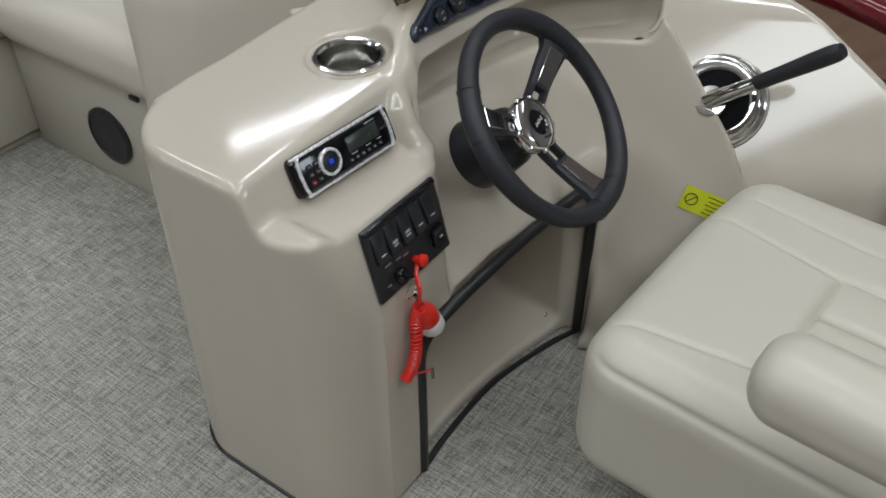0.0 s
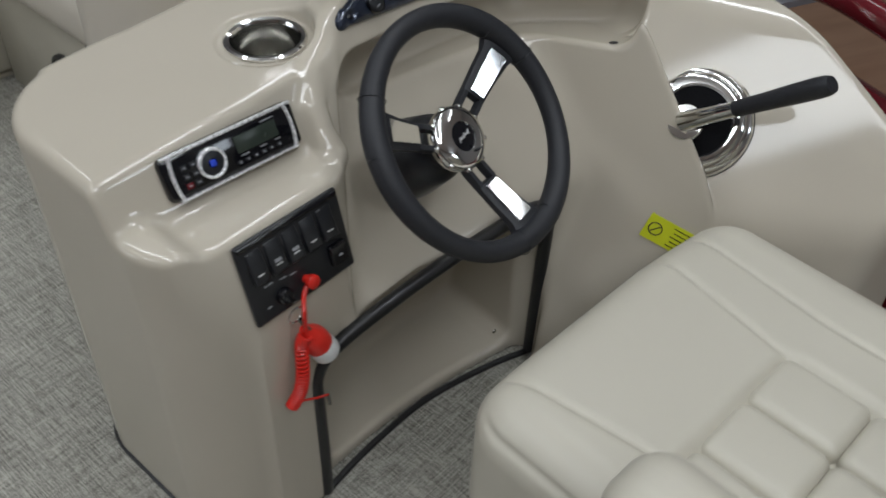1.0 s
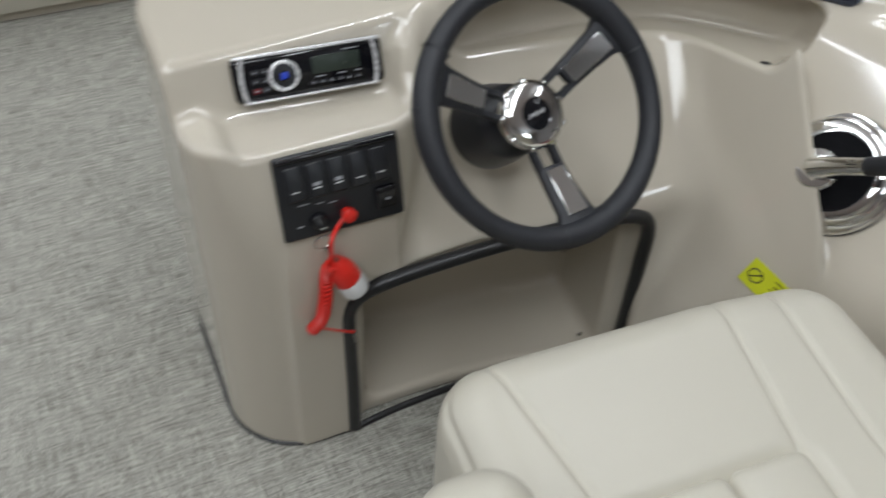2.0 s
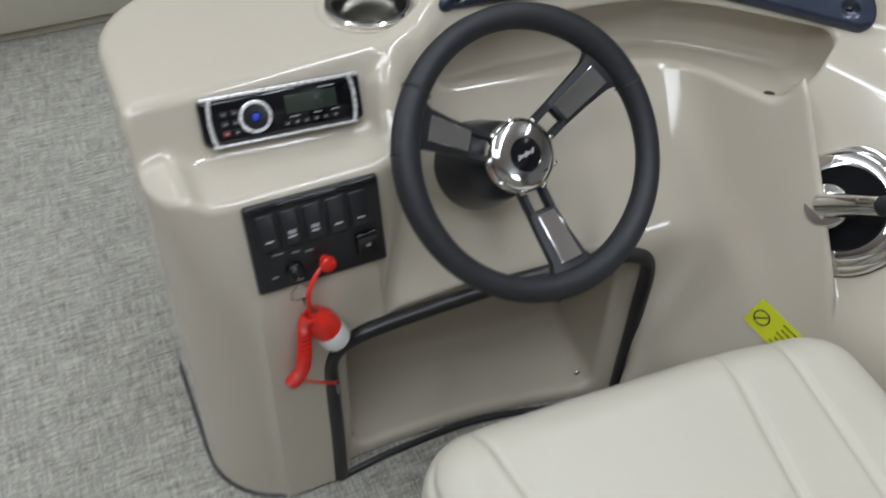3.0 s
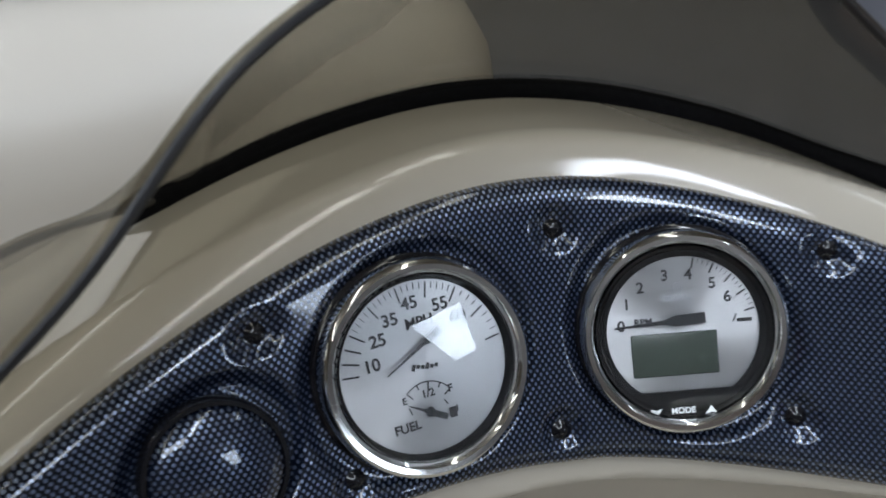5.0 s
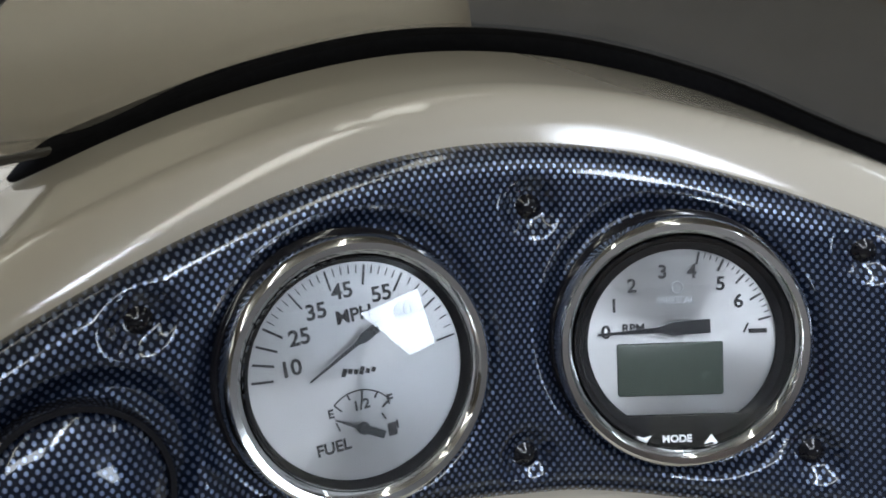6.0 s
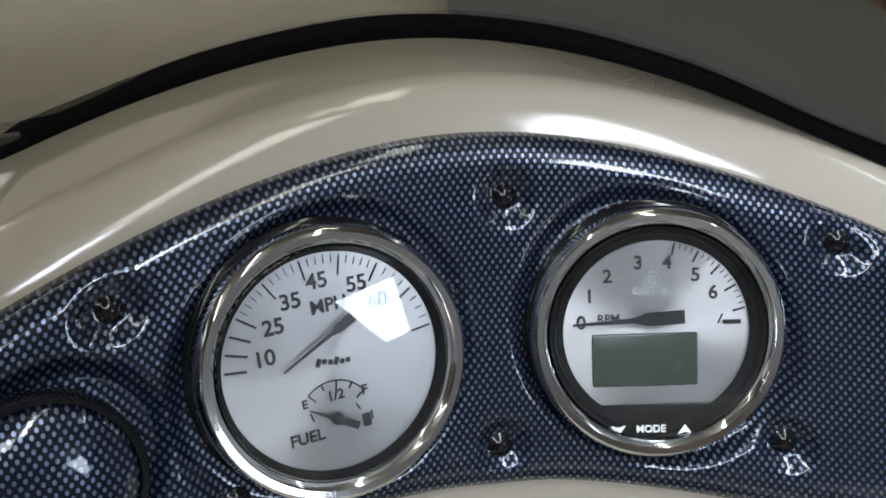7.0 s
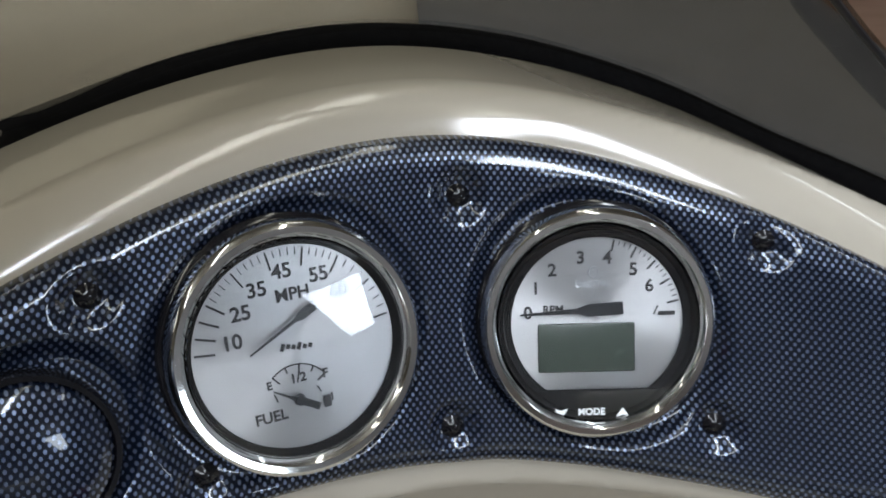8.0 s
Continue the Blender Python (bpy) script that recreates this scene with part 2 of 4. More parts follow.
def round_box(x, y, z, c, half, r):
    qx, qy, qz = np.abs(x - c[0]) - half[0] + r, np.abs(y - c[1]) - half[1] + r, np.abs(z - c[2]) - half[2] + r
    out = np.sqrt(np.maximum(qx, 0) ** 2 + np.maximum(qy, 0) ** 2 + np.maximum(qz, 0) ** 2)
    return out + np.minimum(np.maximum(qx, np.maximum(qy, qz)), 0) - r


def moulded(name, field, lo, hi, h, material, parent=None, label=""):
    """A closed smooth mesh of the zero surface of field(x, y, z)."""
    axes = [np.arange(lo[i], hi[i] + h, h) for i in range(3)]
    X, Y, Z = np.meshgrid(*axes, indexing="ij", sparse=True)
    F = np.broadcast_to(field(X, Y, Z), tuple(len(a) for a in axes)).astype(np.float32)
    S = F < 0
    nx, ny, nz = F.shape
    cells = np.zeros((nx - 1, ny - 1, nz - 1), np.int8)
    for dx in (0, 1):
        for dy in (0, 1):
            for dz in (0, 1):
                cells += S[dx:nx - 1 + dx, dy:ny - 1 + dy, dz:nz - 1 + dz]
    active = (cells > 0) & (cells < 8)
    idx = np.argwhere(active)
    ident = np.full(active.shape, -1, np.int64)
    ident[active] = np.arange(len(idx))
    acc, cnt = np.zeros((len(idx), 3)), np.zeros(len(idx))
    corners = [(a, b, c) for a in (0, 1) for b in (0, 1) for c in (0, 1)]
    for a in corners:
        for ax in range(3):
            if a[ax]:
                continue
            b = list(a)
            b[ax] = 1
            fa = F[idx[:, 0] + a[0], idx[:, 1] + a[1], idx[:, 2] + a[2]]
            fb = F[idx[:, 0] + b[0], idx[:, 1] + b[1], idx[:, 2] + b[2]]
            cross = (fa < 0) != (fb < 0)
            t = np.where(cross, fa / np.where(cross, fa - fb, 1), 0)
            p = np.tile(np.array(a, float), (len(idx), 1))
            p[:, ax] = t
            acc[cross] += p[cross]
            cnt[cross] += 1
    V = np.array(lo) + h * (idx + acc / cnt[:, None])
    e = h * 0.25
    for _ in range(3):
        f0 = field(V[:, 0], V[:, 1], V[:, 2])
        g = np.stack([field(V[:, 0] + e * (i == 0), V[:, 1] + e * (i == 1), V[:, 2] + e * (i == 2)) - f0 for i in range(3)], 1) / e
        step = (f0 / np.maximum((g ** 2).sum(1), 0.15))[:, None] * g
        V -= np.clip(step, -0.4 * h, 0.4 * h)
    quads = []
    for ax in range(3):
        o = [i for i in range(3) if i != ax]
        s0, s1 = [slice(None)] * 3, [slice(None)] * 3
        s0[ax], s1[ax] = slice(0, -1), slice(1, None)
        for flip in (False, True):
            A, B = S[tuple(s0)], S[tuple(s1)]
            hit = (A & ~B) if not flip else (~A & B)
            q = np.argwhere(hit)
            q = q[(q[:, o[0]] > 0) & (q[:, o[1]] > 0) & (q[:, o[0]] < F.shape[o[0]] - 1) & (q[:, o[1]] < F.shape[o[1]] - 1)]
            ring = []
            for d0, d1 in ((0, 0), (-1, 0), (-1, -1), (0, -1)):
                c = q.copy()
                c[:, o[0]] += d0
                c[:, o[1]] += d1
                ring.append(ident[c[:, 0], c[:, 1], c[:, 2]])
            ring = np.stack(ring, 1)
            if flip != (ax == 1):
                ring = ring[:, ::-1]
            quads.append(ring)
    Q = np.concatenate(quads)
    me = bpy.data.meshes.new(name)
    me.vertices.add(len(V))
    me.vertices.foreach_set("co", V.astype(np.float32).ravel())
    me.loops.add(len(Q) * 4)
    me.loops.foreach_set("vertex_index", Q.astype(np.int32).ravel())
    me.polygons.add(len(Q))
    me.polygons.foreach_set("loop_start", np.arange(0, len(Q) * 4, 4, dtype=np.int32))
    me.polygons.foreach_set("use_smooth", np.ones(len(Q), bool))
    me.update(calc_edges=True)
    me.validate()
    f0 = field(V[:, 0], V[:, 1], V[:, 2])
    g = np.stack([field(V[:, 0] + e * (i == 0), V[:, 1] + e * (i == 1), V[:, 2] + e * (i == 2)) - f0 for i in range(3)], 1)
    g /= np.maximum(np.linalg.norm(g, axis=1), 1e-9)[:, None]
    me.normals_split_custom_set_from_vertices(g.tolist())
    me.materials.append(material)
    ob = new(name, me)
    if parent is not None:
        ob.parent = parent
    if label:
        ob["label"] = label
    return ob


# ---- the boat's axes: e1 to starboard, e2 to the bow ----
AZ = radians(24)
E1, E2 = Vector((math.cos(AZ), math.sin(AZ), 0)), Vector((-math.sin(AZ), math.cos(AZ), 0))
ORIGIN = Vector((-0.09, 1.075, 0))
BOAT = frame_matrix(ORIGIN, E1, (0, 0, 1))
FOOT = Vector((-0.009, 1.098, 0))
FA = math.atan2(1.241 - 1.098, 0.441 + 0.009)


def dash_drop(x):
    return 0.44 * (np.sqrt((x - 0.43) ** 2 + 0.08 ** 2) - 0.08)


def dash_y(x, z):
    return 1.499 + 0.61 * (z - 0.756) - dash_drop(x)


def dash_point(x, z, off=0.0):
    e = 1e-3
    y = float(dash_y(x, z))
    n = Vector((float(dash_y(x + e, z) - y) / e, -1.0, float(dash_y(x, z + e) - y) / e)).normalized()
    return Vector((x, y, z)) + n * off, n


RIDGE = ((0.104, 1.385, 0.664), (0.080, 1.334, 0.656), (0.068, 1.299, 0.643), (0.063, 1.276, 0.624), (0.067, 1.258, 0.598), (0.076, 1.232, 0.572))


def capsule(x, y, z, a, b, r):
    d = [q - p for p, q in zip(a, b)]
    t = np.clip(((x - a[0]) * d[0] + (y - a[1]) * d[1] + (z - a[2]) * d[2]) / sum(c * c for c in d), 0, 1)
    return np.sqrt((x - a[0] - t * d[0]) ** 2 + (y - a[1] - t * d[1]) ** 2 + (z - a[2] - t * d[2]) ** 2) - r


def console_field(x, y, z):
    u = (x - ORIGIN.x) * E1.x + (y - ORIGIN.y) * E1.y
    v = (x - ORIGIN.x) * E2.x + (y - ORIGIN.y) * E2.y
    u2 = (x - FOOT.x) * math.cos(FA) + (y - FOOT.y) * math.sin(FA)
    v2 = -(x - FOOT.x) * math.sin(FA) + (y - FOOT.y) * math.cos(FA)
    # port pedestal: an upright rounded slab
    r = 0.12
    qx, qy = np.abs(u - 0.05) - 0.143 + r, np.abs(v - 0.197) - 0.208 + r
    slab = np.sqrt(np.maximum(qx, 0) ** 2 + np.maximum(qy, 0) ** 2) + np.minimum(np.maximum(qx, qy), 0) - r
    infill = np.maximum(np.maximum(-u, np.abs(v - 0.1965) - 0.2085), (x - 0.078 - 0.27 * (y - 1.19)) * 0.965)
    slab = smin(slab, infill, 0.02)
    slab = smax(slab, (-0.004 + 0.285 * (z - 0.46) - v) * 0.96, 0.02)
    deck = z - (0.672 - 0.06 * (0.244 - u))
    slab = smax(slab, deck, 0.020)
    wall = (0.1285 - 0.05 * u + 0.466 * (z - 0.62) - v) * 0.9
    ledge = z - (0.580 + 0.016 / (1 + np.exp((u + 0.04) / 0.006)) - 0.25 * np.maximum(-0.06 - u, 0))
    slab = smax(slab, smin(wall, ledge, 0.016), 0.012)
    # sloping face behind the wheel, with a ledge on top
    bay = plane_field(x, y, z, (0.215, 1.17, 0.36), (0.12, -0.7, 0.68))
    bay = smax(smax(bay, z - 0.62, 0.010), -v2 + 0.002, 0.02)
    bay = smax(bay, 0.06 - x, 0.01)
    # starboard side: shifter face, its lip and the inner wall
    wall_r = plane_field(x, y, z, (0.441, 1.241, 0.2), (-0.793, -0.523, 0.313))
    lip = plane_field(x, y, z, (0.632, 1.127, 0.468), (0.976, 0.0, 0.217))
    lip = smax(smax(wall_r, lip, 0.012), z - 0.655, 0.03)
    side = plane_field(x, y, z, (0.67, 1.185, 0.515), (-0.62, -0.68, 0.74))
    side = smax(side, z - 0.662, 0.04)
    side = smax(side, wall_r, 0.02)
    front_r = plane_field(x, y, z, (0.632, 1.090, 0.405), (-0.62, -0.78, 0.15))
    right = smax(smin(lip, side, 0.008), front_r, 0.02)
    right = smax(right, 0.93 - y, 0.02)
    right = smax(right, (x - 0.795 - 0.36 * np.maximum(1.3 - y, 0)) * 0.94, 0.02)
    # hood over the gauges
    dx = x - 0.42
    top = z - (0.790 - 0.93 * dx * dx - 0.31 * np.maximum(y - 1.525 + dash_drop(x), 0))
    brow = smax((dash_y(x, z) - y) * 0.85, 0.652 - z, 0.012)
    cove = smax(1.497 - dash_drop(x) - y, z - 0.665, 0.01)
    hood = smax(smin(brow, cove, 0.012), top * 0.9, 0.02)
    hood = smax(hood, np.abs(x - 0.43) - 0.345, 0.03)
    body = smin(bay, right, 0.04)
    # scooped tray under the gauge panel
    tray = np.maximum(0.574 - 0.25 * (y - 1.425 + dash_drop(x)) - z, z - 0.75)
    tray = smax(tray, y - 1.497 + dash_drop(x), 0.02)
    tray = smax(tray, x - 0.648 + 0.9 * np.maximum(1.36 - y, 0), 0.05)
    body = smax(body, -tray, 0.010)
    body = smin(body, hood, 0.016)
    body = smin(body, slab, 0.03)
    # rolled edge between the radio shelf and the wheel bay
    bead = capsule(x, y, z, RIDGE[0], RIDGE[1], 0.019)
    for a, b in zip(RIDGE[1:], RIDGE[2:]):
        bead = np.minimum(bead, capsule(x, y, z, a, b, 0.019))
    body = smin(body, bead, 0.014)
    # foot recess
    qx, qy, qz = np.abs(u2 - 0.236) - 0.236, np.abs(v2) - (0.022 + 0.02 * np.sin(np.clip(u2 / 0.472, 0, 1) * np.pi) + 0.03 * np.clip(z, 0, 0.4)), z - 0.338 - 0.030 * np.clip(u2 / 0.2, 0, 1)
    well = smax(smax(qx, qy, 0.03), qz, 0.05)
    body = smax(body, -well, 0.012)
    inner = smax(smax(np.abs(u2 - 0.238) - 0.208, np.abs(v2) - 0.20, 0.02), z - 0.316 - 0.030 * np.clip(u2 / 0.2, 0, 1), 0.05)
    body = smax(body, -smax(inner, 0.030 - z, 0.03), 0.014)
    back = y - (1.676 - 0.5 * dash_drop(x) + 0.12 * np.clip((0.3 - x) / 0.3, 0, 1))
    body = smax(body, back, 0.03)
    cup = np.sqrt((x - 0.038) ** 2 + (y - 1.390) ** 2) - 0.0525
    body = smax(body, -smax(cup - 0.015, 0.6660 - z, 0.006), 0.006)
    body = np.maximum(body, -np.maximum(cup, 0.56 - z))
    return np.maximum(body, 0.004 - z)


# ---- helm console ----
console = thing("helm_console", "beige moulded fibreglass boat helm console on the carpeted deck", "console")
shell = moulded("shell", console_field, (-0.37, 0.90, -0.012), (0.96, 1.74, 0.83), 0.0045, gelcoat, console, "glossy beige gelcoat shell")


def settle(p, n):
    """The console surface's point on the line through p along n, and its normal there."""
    p, n = Vector(p), Vector(n).normalized()
    f = [float(console_field(*(np.array([c]) for c in (p + n * (0.001 * k))))[0]) for k in range(-80, 81)]
    k = max(i for i, v in enumerate(f) if v < 0)
    q = p + n * (0.001 * (k - 80 + f[k] / min(f[k] - f[k + 1], -1e-6) if k < 160 else 0))
    e = 0.002
    g = [float(console_field(*(np.array([c]) for c in q + Vector([e * (i == j) for j in range(3)])))[0] - console_field(*(np.array([c]) for c in q))[0]) for i in range(3)]
    return q, Vector(g).normalized()

# gauge panel
X0, X1 = 0.126, 0.693


def panel_edges(x):
    top = 0.776 - 0.93 * (x - 0.42) ** 2
    low = 0.667 + 0.016 * max(0.0, (0.43 - x) / 0.3) - 0.008 * max(0.0, (x - 0.45) / 0.2)
    return low, top


PANEL_SCREWS = ((0.305, 0.750), (0.437, 0.757), (0.431, 0.681), (0.533, 0.687), (0.551, 0.751), (0.662, 0.682), (0.337, 0.687), (0.148, 0.692))
PANEL_ROUNDS = ((0.3695, 0.7192, 0.0455), (0.4882, 0.7182, 0.0440), (0.283, 0.712, 0.0290))


def panel_hollow(x, z):
    """Depth of the dimples round the screws and of the dishes round the gauges."""
    h = 0.0
    for sx, sz in PANEL_SCREWS:
        d = math.hypot(x - sx, (z - sz) * 1.17)
        if d < 0.0125:
            h = max(h, 0.0042 * (0.5 + 0.5 * math.cos(math.pi * max(0.0, d - 0.0045) / 0.008)))
    for gx, gz, gr in PANEL_ROUNDS:
        d = math.hypot(x - gx, (z - gz) * 1.17) - gr * 1.02
        if d < 0.0085:
            h = max(h, 0.0050 * (0.5 + 0.5 * math.cos(math.pi * max(0.0, d) / 0.0085)))
    return h


def gauge_panel():
    bm = bmesh.new()
    uvl = bm.loops.layers.uv.new("UVMap")
    nu, nv = 440, 96
    grid, flat = {}, {}
    for i in range(nu + 1):
        s = i / nu
        x = X0 + (X1 - X0) * s
        low, top = panel_edges(x)
        # rounded ends
        e = min(x - X0, X1 - x)
        rr = 0.024 if x > 0.4 else 0.016
        if e < rr:
            f = math.sqrt(max(1e-4, 1 - (1 - e / rr) ** 2))
            mid = low + (top - low) * 0.5
            hh = max((top - low) / 2, 0.012)
            low, top = mid - hh * f, mid + hh * f
        for j in range(nv + 1):
            t = j / nv
            z = low + (top - low) * t
            d = min(z - low, top - z, e + 0.0006)
            k = min(1.0, d / 0.011)
            off = 0.0015 + 0.009 * math.sqrt(max(0.0, 1 - (1 - k) ** 2))
            off -= k * panel_hollow(x, z)
            p, n = dash_point(x, z, off)
            grid[i, j] = bm.verts.new(p)
            flat[i, j] = (x, z * 1.17)
    for i in range(nu):
        for j in range(nv):
            f = bm.faces.new((grid[i, j], grid[i + 1, j], grid[i + 1, j + 1], grid[i, j + 1]))
            for lp, key in zip(f.loops, ((i, j), (i + 1, j), (i + 1, j + 1), (i, j + 1))):
                lp[uvl].uv = flat[key]
    rim = [e for e in bm.edges if len(e.link_faces) == 1]
    r = bmesh.ops.extrude_edge_only(bm, edges=rim)
    for v in r["geom"]:
        if isinstance(v, bmesh.types.BMVert):
            v.co += Vector((0, 0.012, -0.004))
    return bm


panel = part("gauge_panel", gauge_panel(), weave, console, "glossy dark panel with a fine woven pattern")


def dash_frame(x, z, off, turn=0.0):
    p, n = dash_point(x, z, off)
    return frame_matrix(p, (1, 0, 0), n) @ pose(0, 0, 0, 0, 0, turn)


for sx, sz in PANEL_SCREWS:
    bm = bmesh.new()
    lathe(bm, [(0, 0.0016), (0.0022, 0.0013), (0.0032, 0.0004), (0.0044, -0.0003), (0.0046, -0.002)], steps=20)
    o = part("panel_screw", bm, black_gloss, panel, "sunken black screw")
    o.matrix_basis = dash_frame(sx, sz, 0.0072)

# gauges


def gauge(name, label, x, z, r, turn):
    g = thing(name, label, "gauge", dash_frame(x, z, 0.0175, turn))
    bm = bmesh.new()
    lathe(bm, [(r, -0.007), (r, 0.000), (r * 0.985, 0.0032), (r * 0.945, 0.0050), (r * 0.90, 0.0047), (r * 0.85, 0.0018), (r * 0.835, -0.003)], steps=72)
    part("bezel", bm, chrome, g, "polished chrome bezel")
    # black ring stands in for the shade in the dish round the bezel
    bm = bmesh.new()
    lathe(bm, [(r * 0.99, -0.006), (r * 1.015, -0.0064), (r * 1.04, -0.0076), (r * 1.045, -0.013)], steps=72)
    part("dish_shade_ring", bm, black_gloss, g, "gloss black ring put in for the shade round the bezel")
    bm = bmesh.new()
    lathe(bm, [(r * 0.84, 0.0009), (r * 0.825, 0.0002), (r * 0.80, -0.0020), (r * 0.80, -0.004)], steps=72)
    part("inner_ring", bm, matt_black, g)
    bm = bmesh.new()
    lathe(bm, [(0, -0.0030), (r * 0.82, -0.0030)], steps=72)
    part("dial", bm, dial_metal, g, "spun silver dial")
    bm = bmesh.new()
    lathe(bm, [(0, 0.0036), (r * 0.5, 0.0032), (r * 0.843, 0.0019), (r * 0.843, 0.0014), (r * 0.5, 0.0027), (0, 0.0031)], steps=60)
    lens = part("lens", bm, clear_glass, g, "clear lens")
    lens.visible_shadow = False
    return g


def bar(g, name, x, y, sx, sy, turn, material, z=-0.0026, h=0.0005, label=""):
    bm = bmesh.new()
    box(bm, sx, sy, h)
    o = part(name, bm, material, g, label)
    o.matrix_basis = pose(x, y, z, 0, 0, turn)
    return o


def ticks(g, r0, r1, a0, a1, n, major, wid):
    """Tick marks from angle a0 to a1 (degrees, counter-clockwise from the right)."""
    bm = bmesh.new()
    for i in range(n + 1):
        a = radians(a0 + (a1 - a0) * i / n)
        inner = r0 if i % major == 0 else (r0 + r1) / 2 + 0.1 * (r1 - r0)
        w = wid if i % major == 0 else wid * 0.45
        c = (inner + r1) / 2
        box(bm, r1 - inner, w, 0.0004, pose(c * math.cos(a), c * math.sin(a), -0.0027, 0, 0, math.degrees(a)))
    part("tick_marks", bm, ink, g)


def needle(g, length, tail, width, angle, x=0, y=0, z=-0.001, name="needle"):
    bm = bmesh.new()
    prism(bm, [(-tail, -width), (tail * 0.1, -width), (tail * 0.5, -width * 0.4), (length, -width * 0.13), (length, width * 0.13), (tail * 0.5, width * 0.4), (tail * 0.1, width), (-tail, width)], 0.0007)
    o = part(name, bm, black_plastic, g)
    o.matrix_basis = pose(x, y, z, 0, 0, angle)


R1 = 0.0455
g1 = gauge("speedometer", "chrome-ringed speed and fuel gauge with silver dial", 0.3695, 0.7192, R1, 6)


def turned(x, y, degrees=-9):
    c, s = math.cos(radians(degrees)), math.sin(radians(degrees))
    return x * c - y * s, x * s + y * c


ticks(g1, R1 * 0.62, R1 * 0.775, 172, 143, 3, 1, 0.00075)
ticks(g1, R1 * 0.63, R1 * 0.775, 143, 55, 20, 5, 0.0006)
ticks(g1, R1 * 0.63, R1 * 0.775, 55, 7, 8, 4, 0.0006)
for txt, tx, ty in (("10", -0.0225, 0.0029), ("25", -0.0194, 0.0128), ("35", -0.0138, 0.0207), ("45", -0.0050, 0.0268), ("55", 0.0083, 0.0252), ("60", 0.0159, 0.0192)):
    lettering("numeral", txt, 0.0072, pose(*turned(tx, ty), -0.0028), ink, g1)
lettering("unit_text", "MPH", 0.0062, pose(*turned(-0.0012, 0.0188), -0.0028), ink, g1)
lettering("fuel_text", "FUEL", 0.0054, pose(*turned(-0.0091, -0.0246), -0.0028), ink, g1)
lettering("half_text", "1/2", 0.0046, pose(*turned(0.0006, -0.0113), -0.0028), ink, g1)
lettering("full_text", "F", 0.0046, pose(*turned(0.0105, -0.0105), -0.0028), ink, g1)
lettering("empty_text", "E", 0.0040, pose(*turned(-0.0098, -0.0134), -0.0028), ink, g1)
for k in range(6):
    bar(g1, "maker_mark", *turned(-0.0050 + 0.0020 * k, 0.0003 * (k % 2)), 0.0013, 0.0027 if k in (0, 3) else 0.0016, -25, ink)
HX, HY = turned(0.0008, -0.0188)
bm = bmesh.new()
tube(bm, [(HX + 0.0126 * math.cos(a), HY + 0.0126 * math.sin(a), -0.0027) for a in [radians(32 + 98 * i / 12) for i in range(13)]], 0.00025, 5)
for i, a in enumerate((32, 56, 81, 105, 130)):
    c = radians(a)
    l = 0.0034 if i % 2 == 0 else 0.0022
    box(bm, l, 0.00055, 0.0004, pose(HX + (0.0126 - l / 2) * math.cos(c), HY + (0.0126 - l / 2) * math.sin(c), -0.0027, 0, 0, a))
part("fuel_scale", bm, ink, g1)
px, py = turned(0.0112, -0.0206)
bar(g1, "pump_mark", px, py, 0.0028, 0.0042, 0, ink)
bar(g1, "pump_mark", px - 0.0022, py + 0.0052, 0.0005, 0.0026, 25, ink)
bar(g1, "pump_mark", px + 0.0020, py + 0.0012, 0.0005, 0.0030, 0, ink)
ex, ey = turned(-0.0075, -0.0178)
bar(g1, "pump_mark", ex, ey, 0.0005, 0.0030, 15, ink)
needle(g1, 0.0227, 0.0062, 0.0017, 206.6, *turned(0.0016, 0.0116))
needle(g1, 0.0103, 0.0076, 0.0013, 149, HX, HY, name="fuel_needle")
bm = bmesh.new()
lathe(bm, [(0, 0.0020), (0.0018, 0.0017), (0.0022, 0)], steps=20)
o = part("needle_hub", bm, black_plastic, g1)
o.matrix_basis = pose(HX, HY, -0.0015)

R2 = 0.0440
g2 = gauge("tachometer", "chrome-ringed engine speed gauge with grey display", 0.4882, 0.7182, R2, -1)
bm = bmesh.new()
lathe(bm, [(R2 * 0.735, -0.0028), (R2 * 0.735, -0.0012), (R2 * 0.75, -0.0006), (R2 * 0.797, -0.0004), (R2 * 0.797, -0.0028)], steps=72)
part("dial_surround", bm, matt_black, g2, "broad black ring round the dial")
bm = bmesh.new()
prism(bm, [(R2 * 0.785 * math.cos(radians(a)), R2 * 0.785 * math.sin(radians(a))) for a in range(228, 313, 4)], 0.0016)
o = part("button_panel", bm, matt_black, g2)
o.matrix_basis = pose(0, 0, -0.0015)
for txt, tx, ty in (("0", -0.0258, 0.0037), ("1", -0.0228, 0.0130), ("2", -0.0165, 0.0198), ("3", -0.0059, 0.0243), ("4", 0.0041, 0.0241), ("5", 0.0138, 0.0195), ("6", 0.0198, 0.0132)):
    lettering("numeral", txt, 0.0066, pose(tx, ty, -0.0028), ink, g2)
lettering("rpm_text", "RPM", 0.0042, pose(-0.0163, 0.0049, -0.0028), ink, g2)
lettering("digital_text", "DIGITAL", 0.0035, pose(-0.0014, 0.0143, -0.0028), grey_print, g2)
bm = bmesh.new()
tube(bm, [(-0.001 + 0.0019 * math.cos(a), 0.0189 + 0.0021 * math.sin(a), -0.0027) for a in [2 * math.pi * i / 14 for i in range(14)]], 0.00025, 5, closed=True)
box(bm, 0.0012, 0.0012, 0.0004, pose(-0.001, 0.0189, -0.0027))
part("maker_mark", bm, grey_print, g2)
ticks(g2, R2 * 0.62, R2 * 0.72, 78, 14, 16, 4, 0.0007)
